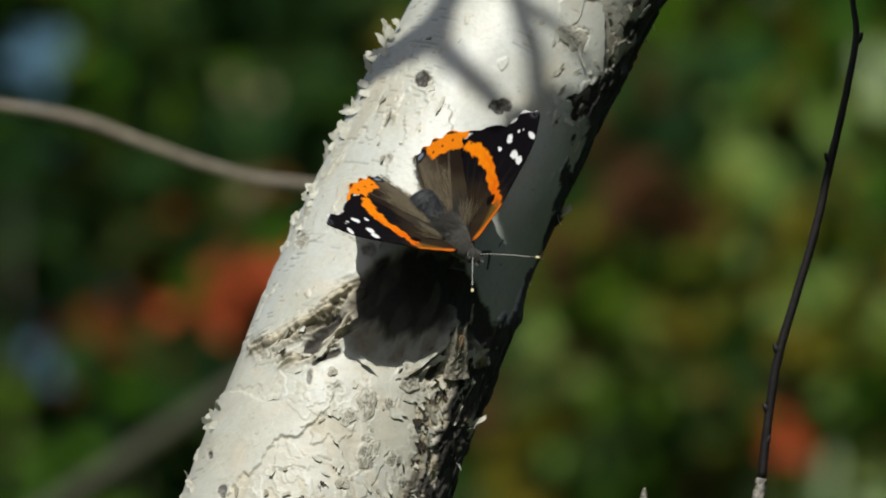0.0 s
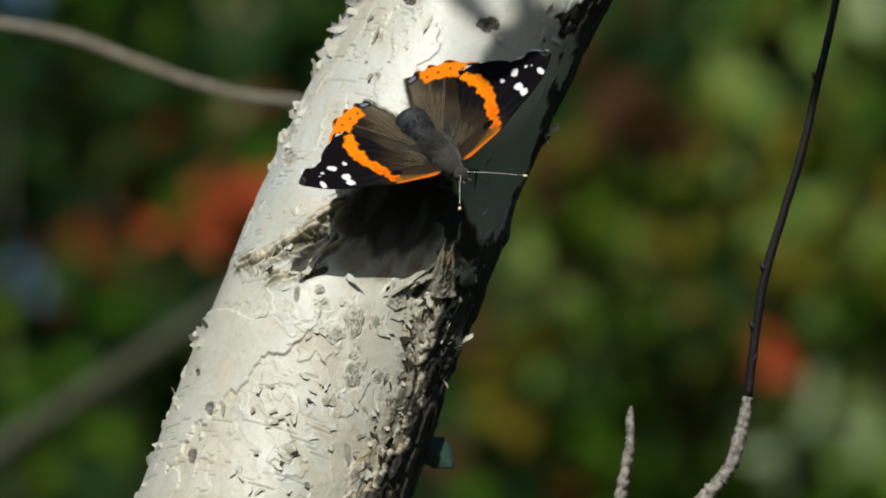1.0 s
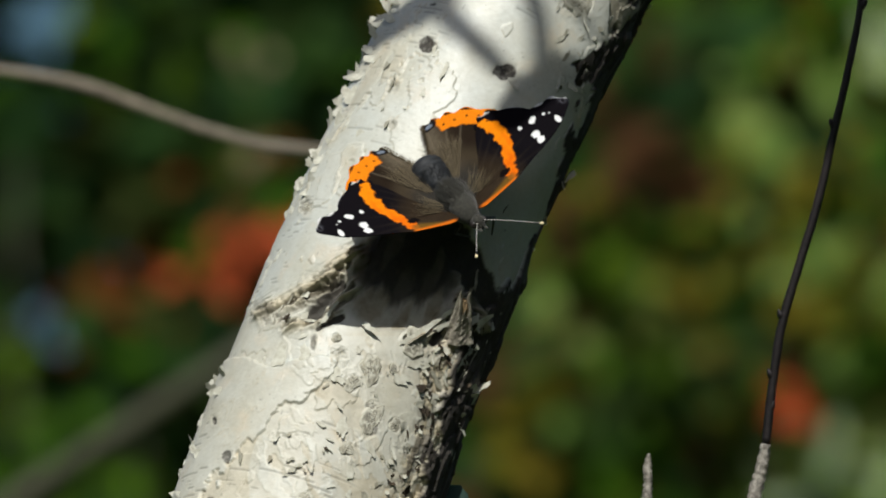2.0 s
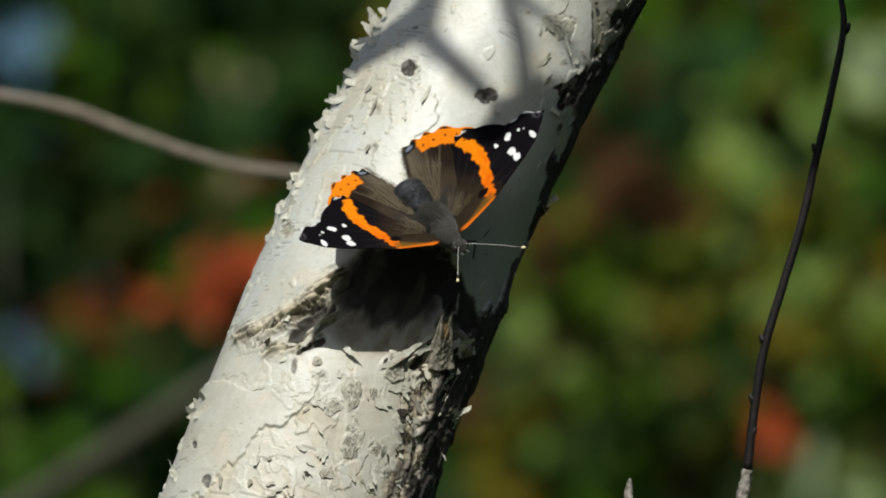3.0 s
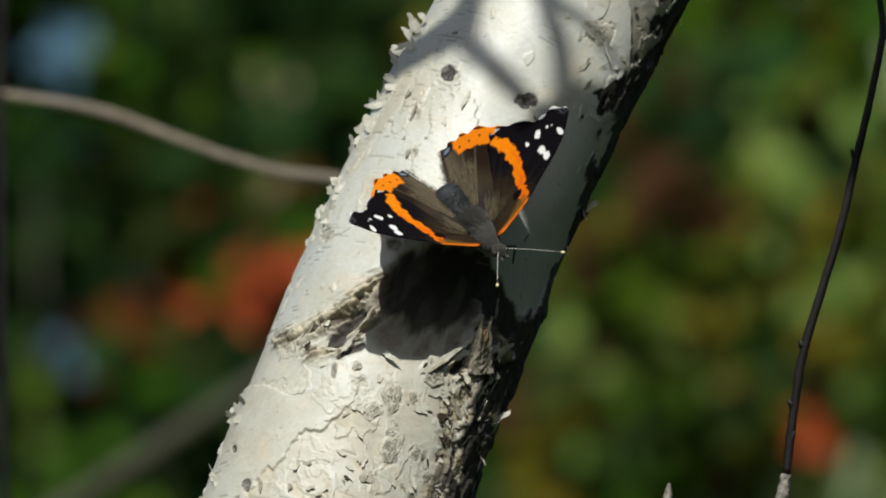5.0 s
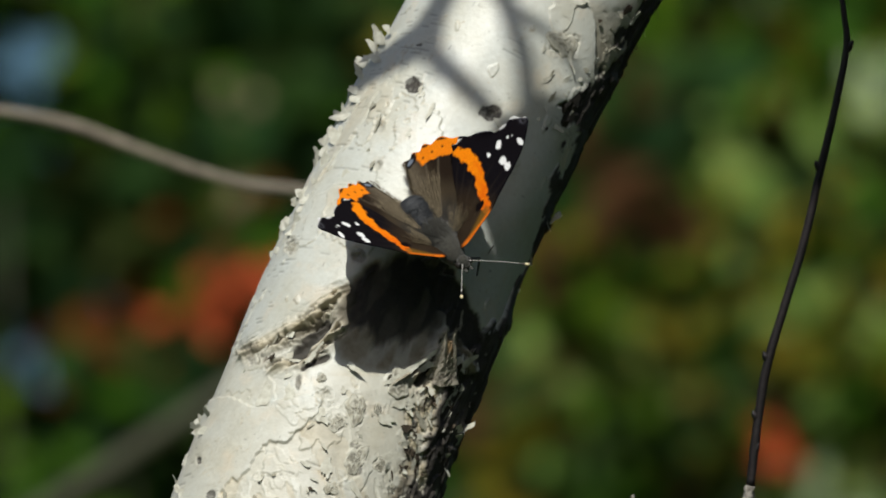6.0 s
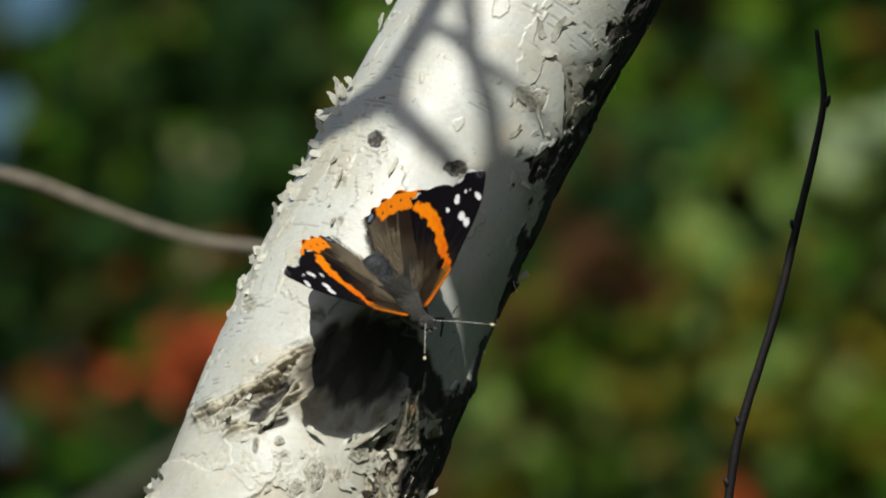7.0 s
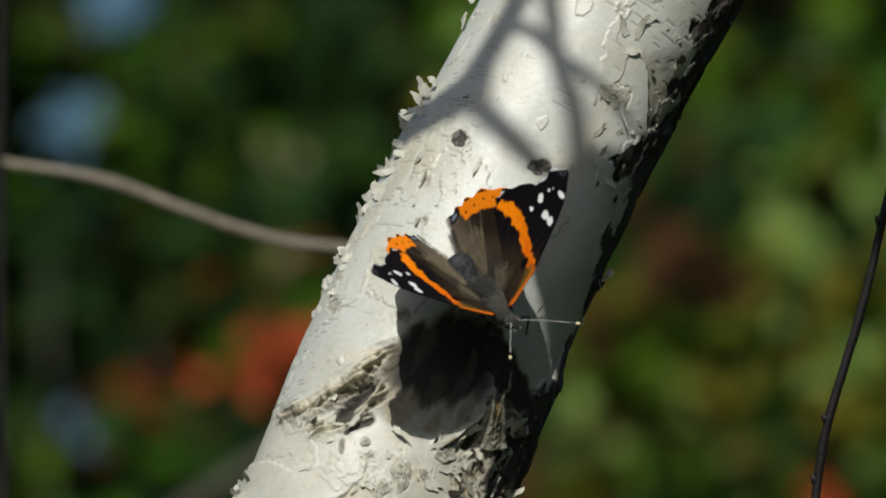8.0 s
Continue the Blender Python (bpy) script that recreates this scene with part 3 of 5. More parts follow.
def flakes():
    rng = random.Random(5)
    n = 0
    # ragged plates along the sunny edge: from, to (mm of height), how many, size, stand-off
    for z0, z1, count, size, off in ((35, 46, 11, 4.0, 2.2), (20, 34, 14, 2.6, 1.5), (3, 20, 16, 2.4, 1.5), (-33, -26, 8, 2.4, 1.9), (-58, -34, 22, 2.2, 1.2), (52, 66, 5, 2.0, 1.0)):
        for _ in range(count):
            n += 1
            th = rng.uniform(-1.60, -1.15)
            flake(height_at(rng.uniform(z0, z1), th), th, size * rng.uniform(0.6, 1.4), size * (rng.uniform(0.2, 0.42) if z0 == 35 else rng.uniform(0.5, 1.1)),
                  rng.choice((-80, -60, -40, -100, -20)) + rng.uniform(-25, 25), off * rng.uniform(0.4, 1.3), rng.uniform(0.0, 0.8), 100 + n)
    # along the shaded flank
    for z0, z1, th0, th1, count, size, off in ((-46, -14, 0.55, 0.85, 18, 2.8, 0.6), (-60, -46, 0.55, 0.85, 7, 2.6, 0.6), (26, 40, 0.62, 0.84, 9, 2.0, 0.4), (44, 64, 0.85, 1.05, 8, 2.0, 0.4), (7, 12, 1.28, 1.42, 3, 2.6, 1.0), (-44, -26, 1.2, 1.55, 10, 2.4, 1.2),
                                               (-28, 6, 1.2, 1.5, 9, 1.2, 0.6), (40, 70, 1.3, 1.6, 9, 1.4, 0.8), (-40, -14, 0.8, 1.2, 16, 1.6, 0.8)):
        for _ in range(count):
            n += 1
            th = rng.uniform(th0, th1)
            flake(height_at(rng.uniform(z0, z1), th), th, size * rng.uniform(0.5, 1.5), size * rng.uniform(0.35, 0.9), rng.uniform(0, 360),
                  off * rng.uniform(0.3, 1.3), rng.uniform(0.0, 0.8), 100 + n, DARKBARK if rng.random() < 0.35 else FLAKE)
    # scaly belt below the scar, and scattered scales above it
    for z0, z1, th0, th1, count, size, off in ((-20, -9, -1.0, -0.4, 6, 1.8, 0.25), (8, 34, -1.15, -0.75, 14, 2.4, 0.25),
                                               (18, 34, -0.55, -0.35, 5, 1.8, 0.3), (30, 62, 0.42, 0.75, 5, 1.6, 0.2)):
        for _ in range(count):
            n += 1
            th = rng.uniform(th0, th1)
            flake(height_at(rng.uniform(z0, z1), th), th, size * rng.uniform(0.4, 1.5), size * rng.uniform(0.35, 1.0), rng.uniform(40, 320),
                  off * rng.uniform(0.4, 1.4), rng.uniform(0.0, 0.3), 100 + n)
    # the stiff torn tips on the scar's rim
    collar = [(1.5, -17.5, 4.4, 1.6, 55, 1, FLAKE), (7.8, -17, 3.6, 1.4, 200, 1, FLAKE), (0.6, -16.4, 5.5, 1.0, 50, 1.6, FLAKE), (7.6, -17.4, 5.5, 1.6, 40, 2, FLAKE), (-1.6, -17.8, 5, 1.1, 60, 1.5, FLAKE),
              (6.6, -19, 4.4, 1.5, 10, 0.9, DARKBARK), (4.6, -22.5, 3.6, 1.6, 30, 0.8, FLAKE)]
    # scales on the smooth white bark above, loose lobes and curls below the scar
    upper = [(-8.4, 30.9, 2.6, 1.7, 150, 0.35, SCALE), (-7.9, 26.0, 7.6, 0.5, 24, 0.25, SCALE), (-8.3, 20.4, 2.6, 1.1, 175, 0.5, SCALE), (-9.4, 22.6, 1.6, 0.9, 120, 0.4, FLAKE), (2.4, 30.0, 3.4, 1.1, 200, 0.3, FLAKE), (15.2, 27.4, 3.4, 1.2, 130, 0.4, FLAKE),
             (-5.2, 23.0, 1.4, 0.5, 150, 0.3, FLAKE), (-12.4, 15.6, 2.2, 1.1, 190, 0.3, FLAKE), (0.8, 11.4, 1.6, 0.7, 120, 0.3, FLAKE), (28.2, 39.4, 4.4, 0.9, 160, 0.5, FLAKE), (30.4, 37.2, 3.4, 1.2, 60, 0.5, FLAKE),
             (24.6, 36.4, 3.2, 0.5, 15, 0.4, SCALE), (27.4, 35.6, 2.8, 1.0, 30, 0.5, FLAKE), (24.6, 32.2, 3.0, 0.8, 20, 0.5, SCALE), (23.6, 30.6, 2.6, 0.7, 170, 0.4, FLAKE), (25.4, 27.0, 3.2, 1.1, 120, 0.5, FLAKE), (23.4, 41.6, 1.8, 0.6, 10, 0.3, FLAKE), (36.0, 54.5, 1.8, 1.2, 40, 0.4, FLAKE)]
    loose = [(-28.6, -23.0, 5.0, 3.2, 190, 0.6, FLAKE), (-24.0, -22.6, 4.4, 2.2, 170, 0.6, FLAKE), (-18.5, -25.4, 4.2, 2.6, 165, 0.9, FLAKE), (-12.0, -17.8, 3.6, 1.3, 125, 0.9, FLAKE), (-18.4, -27.0, 4.2, 1.6, 120, 0.8, FLAKE), (-36.0, -41.6, 2.6, 1.0, 180, 0.9, SCALE), (-6.0, -27.4, 4.6, 2.0, 110, 0.9, FLAKE), (-2.6, -24.4, 5.0, 2.4, 80, 1.0, FLAKE), (0.4, -27.6, 4.0, 1.6, 140, 0.8, SCALE), (-4.6, -34.2, 4.2, 2.0, 95, 0.9, FLAKE), (-1.4, -37.4, 4.4, 2.2, 60, 0.8, SCALE), (-17.0, -36.2, 4.4, 2.0, 200, 0.8, FLAKE), (-12.0, -40.0, 3.8, 1.6, 160, 0.8, FLAKE), (-8.6, -42.6, 4.4, 1.8, 120, 0.8, SCALE), (-3.6, -43.0, 4.0, 1.6, 60, 0.9, FLAKE), (-15.6, -44.6, 3.0, 1.4, 190, 0.6, FLAKE), (-21.0, -35.6, 2.6, 0.7, 120, 0.5, FLAKE), (-25.0, -50.0, 3.6, 1.2, 130, 0.6, FLAKE), (-33.0, -53.0, 4.0, 1.4, 170, 0.5, FLAKE), (-13.0, -50.0, 3.6, 1.6, 180, 0.8, SCALE)]
    # the dark sliver at 13.3, 4.1 stands in for a leg's shadow
    tatters = [(5.0, -24.5, 4.0, 1.1, 30, 0.8, FLAKE), (3.0, -29.0, 5.0, 1.3, 20, 0.8, FLAKE), (1.2, -33.0, 4.0, 1.5, 40, 0.8, FLAKE), (6.8, -22.4, 2.0, 0.9, 60, 0.6, FLAKE), (9.6, -21.0, 1.6, 0.7, 10, 0.5, FLAKE), (-3, -19, 3.5, 1.5, 60, 0.8, FLAKE), (13.3, 4.1, 1.8, 0.28, 24, 0.3, DARKBARK),
               (31.5, 54.5, 5, 1.6, 20, 0.9, FLAKE), (28.6, 54.5, 5, 1.3, 325, 0.9, FLAKE), (29.5, 50.5, 6, 1.4, 100, 0.4, FLAKE), (33.5, 56, 3.6, 1.2, 60, 0.7, FLAKE),
               (-4.6, -20, 4.6, 1.2, 70, 0.5, FLAKE), (-19.6, -15.6, 4.6, 1.2, 55, 0.9, FLAKE), (-27.5, -16.2, 3.4, 1, 75, 0.6, DARKBARK)]
    # two plates that stand off the shaded edge, facing the light
    flake(height_at(10.4, 1.36), 1.36, 3.0, 2.8, -70, 2.2, 0.3, 95)
    flake(height_at(-28.6, 1.32), 1.32, 3.2, 3.6, -60, 2.8, 0.4, 96)
    for x, z, length, width, turn, lift, mat in collar + tatters + upper + loose:
        n += 1
        flake(*where(x, z), length, width, turn - 24, lift * (0.22 if z < -19.5 else 1.0), 0.1 if z < -19.5 else 0.5, 100 + n, mat)


def fibres():
    """Slender torn fibres along the scar's rim."""
    rng = random.Random(17)
    # from, to (x, z), how many, spread, size, turn
    for (x0, z0), (x1, z1), count, spread, size, turn in (((-30, -15), (-24, -11.5), 4, 0.8, 3.0, 50),
                                                         ((-3, -19), (3, -15.0), 4, 0.6, 3.4, 52), ((2.5, -16), (6.5, -10.5), 3, 0.9, 4.6, 28), ((7.0, -11), (9.2, -19), 4, 0.8, 3.6, 355), ((5.5, -20), (8.5, -34), 12, 1.2, 3.4, 20)):
        for i in range(count):
            t = (i + rng.random()) / count
            x, z = x0 + (x1 - x0) * t + rng.gauss(0, spread), z0 + (z1 - z0) * t + rng.gauss(0, spread)
            if min(seg_distance(np.array([x]), np.array([z]), line)[0] for line, _, _ in GROOVES) < 1.5:
                continue
            flake(*where(x, z), size * rng.uniform(0.6, 1.3), size * rng.uniform(0.10, 0.24), turn - 24 + rng.gauss(0, 9), rng.uniform(0.15, 0.6), rng.uniform(0, 0.4),
                  900 + int(1000 * t) + count, rng.choice((DARKBARK, DEADBARK, SCALE)))


def knots():
    """Old bud scars below the branch scar: low domes of dark, torn, concentric bark rings."""
    rng = random.Random(83)
    for kx, kz, w, h, amount, rim in KNOTS:
        if rim < 0.45:
            continue
        v0, th0 = where(kx, kz)
        n, rings = 34, 13
        lobes = [rng.uniform(0, 6.283) for _ in range(4)]
        verts, shade, faces = [], [], []
        for j in range(rings):
            r = j / (rings - 1)
            for k in range(n):
                a = 2 * math.pi * k / n
                edge = 1.05 + 0.22 * math.sin(2 * a + lobes[0]) + 0.15 * math.sin(3 * a + lobes[1]) + 0.10 * math.sin(7 * a + lobes[2]) + rng.uniform(-0.04, 0.04)
                phase = r * 11 + 2.8 * math.sin(a + lobes[3] + 2 * r) + 1.7 * math.sin(3 * a + lobes[1] - 3 * r) + 1.2 * math.sin(5 * a + lobes[2] + 5 * r) + rng.uniform(-0.9, 0.9)
                wave = 0.5 + 0.5 * math.cos(phase)
                high = 0.10 * (1 - r ** 2) + 0.20 * (wave - 0.5) * (1 - 0.7 * r) + rng.uniform(-0.03, 0.03) - (0.25 if j == rings - 1 else 0)
                verts.append(tuple(on_stem(np.array(v0 + h * edge * r * math.cos(a)), np.array(th0 + w * edge * r * math.sin(a) / (RAD * max(0.35, math.cos(th0)))), 0.06 + high) - BIRCH_BASE))
                shade.append(min(1.0, max(0.0, (1 - wave) * (0.36 + 0.5 * amount) - 0.8 * max(0.0, r - 0.55) + rng.uniform(-0.22, 0.22))))
        for j in range(rings - 1):
            for k in range(n):
                q = (k + 1) % n
                faces.append((j * n + k, (j + 1) * n + k, (j + 1) * n + q, j * n + q))
        me = bpy.data.meshes.new("knot")
        me.from_pydata(verts, [], faces)
        me.attributes.new("groove", "FLOAT", "POINT").data.foreach_set("value", shade)
        mesh_part("knot", me, KNOT, BIRCH, "ringed grey-brown knot")


def branch_stub():
    """The broken stump of a dead twig at the scar: a jagged shell of dead bark round orange rotten wood."""
    rng = random.Random(29)
    v, th = where(4.6, -19.8)
    foot = Vector(on_stem(np.array(v), np.array(th), -0.6) - BIRCH_BASE)
    up = Vector((0.18, -0.52, 0.83)).normalized()
    side = Vector((1, 0.1, 0)) - up * up.x
    side.normalize()
    deep = up.cross(side)
    n, rows = 30, 12
    tops = [12.5 * (0.34 + 0.42 * abs(math.sin(k * 0.21 + 0.9)) ** 3 + rng.choice((0.0, 0.04, 0.10, 0.20))) for k in range(n)]
    verts, faces = [], []
    for inner in (0, 1):
        for k in range(n):
            a = 2 * math.pi * k / n
            groove = rng.uniform(-0.12, 0.12)
            for j in range(rows):
                t = j / (rows - 1)
                r = (2.0 - 0.9 * t + 0.6 * (1 - t) ** 3) * (1 + groove + rng.uniform(-0.07, 0.07)) * (0.72 if inner else 1.0)
                h = tops[k] * t - (0.25 * inner if j == rows - 1 else 0)
                p = foot + (side * math.cos(a) * r * 1.25 + deep * math.sin(a) * r + up * h + side * 0.35 * math.sin(a * 3 + t * 4) * t) * 0.001
                verts.append(tuple(p))
    m = n * rows
    for k in range(n):
        q = (k + 1) % n
        for j in range(rows - 1):
            faces.append((k * rows + j, q * rows + j, q * rows + j + 1, k * rows + j + 1))
            faces.append((m + k * rows + j, m + k * rows + j + 1, m + q * rows + j + 1, m + q * rows + j))
        faces.append((k * rows + rows - 1, q * rows + rows - 1, m + q * rows + rows - 1, m + k * rows + rows - 1))
    me = bpy.data.meshes.new("branch_stub")
    me.from_pydata(verts, [], faces)
    stub = mesh_part("branch_stub", me, DEADBARK, BIRCH, "jagged broken branch stub", smooth=False)
    bm = bmesh.new()
    rings = []
    for j, (h, r) in enumerate(((0, 1.2), (4.5, 1.15), (6.8, 1.0), (8.2, 0.5))):
        rings.append([bm.verts.new(foot + (side * math.cos(a) * r * 1.15 + deep * math.sin(a) * r + up * (h + (rng.uniform(-0.5, 0.5) if j > 1 else 0))) * 0.001) for a in [2 * math.pi * k / 14 for k in range(14)]])
    for lo, hi in zip(rings, rings[1:]):
        for k in range(14):
            bm.faces.new((lo[k], lo[(k + 1) % 14], hi[(k + 1) % 14], hi[k]))
    bm.faces.new(rings[-1])
    part("rotten_wood", bm, ROTWOOD, stub, "orange-brown rotten wood", smooth=False)


def chips():
    """The countless small scales and curls of bark below the scar, as one part."""
    rng = random.Random(61)
    made = []
    for z0, z1, th0, th1, count, size, off in ((-48, -20, -0.45, 0.45, 22, 1.2, 0.3), (-50, -18, 0.50, 0.95, 75, 1.5, 0.5), (-62, -46, -0.5, 0.7, 16, 1.4, 0.3), (26, 60, 0.45, 0.85, 9, 1.2, 0.25)):
        for _ in range(count):
            th = rng.uniform(th0, th1)
            made.append(flake(height_at(rng.uniform(z0, z1), th), th, size * rng.uniform(0.5, 1.8), size * rng.uniform(0.25, 0.9), rng.gauss(165, 55), off * rng.uniform(0.3, 1.5), rng.uniform(0, 0.5), 3000 + len(made), DARKBARK if rng.random() < (0.6 if th > 0.6 and z0 < 0 else 0.12) else FLAKE))
    bm = bmesh.new()
    for ob in made:
        first = len(bm.faces)
        bm.from_mesh(ob.data)
        if ob.data.materials[0] is DARKBARK:
            bm.faces.ensure_lookup_table()
            for f in bm.faces[first:]:
                f.material_index = 1
        me = ob.data
        bpy.data.objects.remove(ob)
        bpy.data.meshes.remove(me)
    tagged(part("bark_litter", bm, [FLAKE, DARKBARK], BIRCH, "small curled scales of pale bark", smooth=False), kind="stuff")


flakes()
knots()
fibres()
branch_stub()
chips()


# overhanging branches of the birch, towards the sun, which shade the stem; the last one only added for shade
def over(x, z, away, r):
    cx, k = axis(np.array(float(z)))
    if abs(x - float(cx)) / math.sqrt(1 + float(k) ** 2) < 0.9 * RAD:
        v, th = where(x, z)
        p = on_stem(np.array(v), np.array(th))
    else:
        p = np.array([x, 9.8 + LEAN * z - 6.0, z + Z0]) / 1000
    return (*(p + np.array(TO_SUN) * away - BIRCH_BASE), r)


def join(v, r):
    x, _ = axis(np.array(float(v)))
    return (float(x) / 1000 - BIRCH_BASE[0], (9.8 + LEAN * v) / 1000 - BIRCH_BASE[1], (v + Z0) / 1000, r)


def small_leaf():
    """A dull green leaf on a short stalk that shows past the stem's shaded edge."""
    c = Vector((0.0036, -0.004, 1.5 - 0.0503)) - Vector(BIRCH_BASE)
    n = Vector((0.25, -0.9, 0.3)).normalized()
    a = Vector((0.75, 0.1, -0.65))
    a = (a - n * a.dot(n)).normalized()
    b = n.cross(a)
    bm = bmesh.new()
    rows = []
    for i in range(9):
        t = i / 8
        w = 2.9 * math.sin(math.pi * t ** 0.8) * (1 + 0.16 * (i % 2)) + 0.05
        mid = c + (a * (t - 0.5) * 8.0 + n * 0.5 * math.sin(t * 3.1)) * 0.001
        rows.append([bm.verts.new(mid + (b * w + n * 0.35) * 0.001), bm.verts.new(mid), bm.verts.new(mid - (b * w - n * 0.35) * 0.001)])
    for lo, hi in zip(rows, rows[1:]):
        for k in (0, 1):
            bm.faces.new((lo[k], lo[k + 1], hi[k + 1], hi[k]))
    leaf = part("leaf", bm, LEAF_DULL, BIRCH, "small dull grey-green leaf")
    thick = leaf.modifiers.new("thickness", "SOLIDIFY")
    thick.thickness = 0.0002
    root = c - a * 0.0040
    stem("stalk", [(*root, 0.00025), (*(root - a * 0.002 + b * 0.0005), 0.00025), (*(root - a * 0.005), 0.0003)], TWIG_DARK, leaf, steps=4, sides=7)


small_leaf()
HIGH = 0.42
stem("branch", [join(640, 0.007), over(44, 190, 0.46, 0.005), over(21, 85, HIGH, 0.0032), over(9.6, 60.0, HIGH, 0.0027), over(6.5, 54.1, HIGH, 0.0027), over(2.3, 46.8, HIGH, 0.0032), over(0.6, 43.0, HIGH, 0.0042), over(-6.0, 39.6, HIGH, 0.0047),
                over(-15.5, 34.2, HIGH, 0.0044), over(-40, 20, HIGH, 0.0024), over(-75, 4, HIGH, 0.001)], TWIG_TAN, BIRCH, "thin unseen branch added to shade the stem")
stem("branch", [over(0.9, 42.4, HIGH, 0.0026), over(5.2, 37.8, HIGH, 0.0024), over(11.0, 32.6, HIGH, 0.0022), over(13.5, 30.4, HIGH, 0.0014), over(15, 29, HIGH, 0.0004)], TWIG_TAN, BIRCH, "thin unseen branch added to shade the stem")
stem("branch", [join(680, 0.006), over(50, 170, 0.55, 0.004), over(16, 78, 0.50, 0.0024), over(15.4, 60.1, 0.50, 0.0022), over(15.9, 56.6, 0.50, 0.0022), over(16.6, 49.6, 0.50, 0.0022), over(19.6, 40.9, 0.50, 0.0022), over(20.2, 36.8, 0.50, 0.0021), over(20.6, 32, 0.50, 0.0022), over(20.8, 27, 0.50, 0.0022), over(20.8, 20, 0.50, 0.0014), over(21, 14, 0.50, 0.0004)], TWIG_TAN, BIRCH, "thin unseen branch added to shade the stem")
stem("branch", [over(6.1, 55.9, 0.36, 0.0014), over(12.5, 53.7, 0.36, 0.0013), over(16.4, 49.9, 0.36, 0.0012), over(30, 36, 0.36, 0.0009)], TWIG_TAN, BIRCH, "thin unseen branch added to shade the stem")
# unseen branch, added to keep sun off the stem's right side
stem("branch", [join(620, 0.014), over(190, 130, 0.40, 0.013), over(100, 45, 0.32, 0.0115), over(62, 25, 0.27, 0.0102), over(45, 19, 0.26, 0.0100), over(35, 15.5, 0.25, 0.0096), over(28.5, 11.8, 0.25, 0.0090), over(22.5, 5.8, 0.25, 0.0088), over(19.0, 0.4, 0.25, 0.0066), over(17.6, -5, 0.25, 0.0026)],
     TWIG_TAN, BIRCH, "unseen branch added to shade the stem")


# ------------------------------------------------------------------ shoots beside and behind the stem
def shoots():
    t = empty("sapling", pose(0.036, 0.012, 0), "slender dark shoot on a pale lichened stem", "sapling")
    stem("stem", [(0, 0, 0, 0.0042), (0.01, 0.004, 0.5, 0.0036), (0.008, 0.002, 1.05, 0.0030), (-0.002, 0.0, 1.36, 0.0024), (-0.004, 0, 1.412, 0.0020)], TWIG_GREY, t, "pale grey lichened stem", seed=3, rough=0.1)
    # millimetres: x, z, radius; the fork that carries the long dark shoot
    pale = [(32, -88, 2.0), (44, -70, 1.7), (54.2, -58.3, 1.5), (58.0, -53.9, 1.35), (60.6, -46.5, 1.2), (61.9, -40.0, 0.95)]
    dark = [(61.9, -40.0, 0.85), (63.4, -27.2, 0.85), (65.4, -16.2, 0.85), (71.6, 4.3, 0.80), (75.2, 19.5, 0.75), (78.3, 32.7, 0.68), (80.0, 42.1, 0.62), (79.5, 48.0, 0.55), (78.6, 55.0, 0.45)]
    stub = [(32, -88, 1.6), (36.5, -70, 1.3), (38.0, -58.3, 1.1), (39.6, -49.7, 0.95), (39.8, -44.0, 0.75), (40.0, -41.6, 0.25)]
    put = lambda rows: [(x / 1000 - 0.036, 0.0, 1.5 + z / 1000, r / 1000) for x, z, r in rows]
    shoot = stem("shoot", put(dark), TWIG_DARK, t, "long thin dark brown shoot", steps=10, seed=4)
    stem("fork", put(pale), TWIG_GREY, t, "pale rough lichened bark", steps=16, rough=0.26, seed=5)
    stem("stub", put(stub), TWIG_GREY, t, "pale rough lichened stub", steps=16, rough=0.30, seed=6)
    for x, z, side in ((65.2, -16.0, -1), (75.0, 19.6, -1), (80.2, 42.0, 1), (63.2, -27.0, -1), (62.6, -33.0, 1)):
        stem("bud", [(x / 1000 - 0.036, 0, 1.5 + z / 1000 - 0.0008, 0.0006), (x / 1000 - 0.036 + side * 0.0005, -0.0003, 1.5 + z / 1000 + 0.0002, 0.0006), (x / 1000 - 0.036 + side * 0.0009, -0.0004, 1.5 + z / 1000 + 0.0011, 0.0002)], TWIG_DARK, shoot, steps=4, sides=7)
    rng = random.Random(9)
    b = empty("birch_sapling", pose(-0.083, 0.75, 0), "thin upright dark sapling with a tan side twig", "sapling")
    stem("stem", [(0.02, 0.03, 0, 0.006), (0.0, 0.0, 0.7, 0.0035), (-0.020, 0.0, 1.3, 0.0016), (-0.0244, 0, 1.412, 0.0011), (-0.0261, 0, 1.5, 0.0011), (-0.0258, 0, 1.577, 0.0010), (-0.028, 0, 1.75, 0.0007)], TWIG_DARK, b, "thin dark stem", steps=14, rough=0.15, seed=8)
    k = 1.30
    side = [(-82.6, 30.8), (-73, 29.3), (-63.4, 27.1), (-53, 23.2), (-42.4, 19.3), (-32, 16.4), (-22.5, 15.2), (-10, 13.5), (2, 11)]
    rr = [1.3, 1.3, 1.6, 1.45, 1.45, 1.5, 1.45, 1.4, 0.9]
    rows = [(x * k / 1000 + 0.083, 0.0, 1.5 + z * k / 1000, r / 1000) for (x, z), r in zip(side, rr)]
    stem("side_twig", [(-0.0260, 0, 1.5408, 0.0013)] + rows, TWIG_TAN, b, "pale tan side twig", steps=10, seed=10)
    # a stouter grey limb further back
    m = empty("understorey_tree", pose(-0.62, 3.5, 0), "young tree with one slanting grey limb", "tree")
    stem("trunk", [(0, 0, 0, 0.04), (0.01, 0, 0.8, 0.034), (0.0, 0, 1.32, 0.028)], LIMB_GREY, m, sides=14, seed=11)
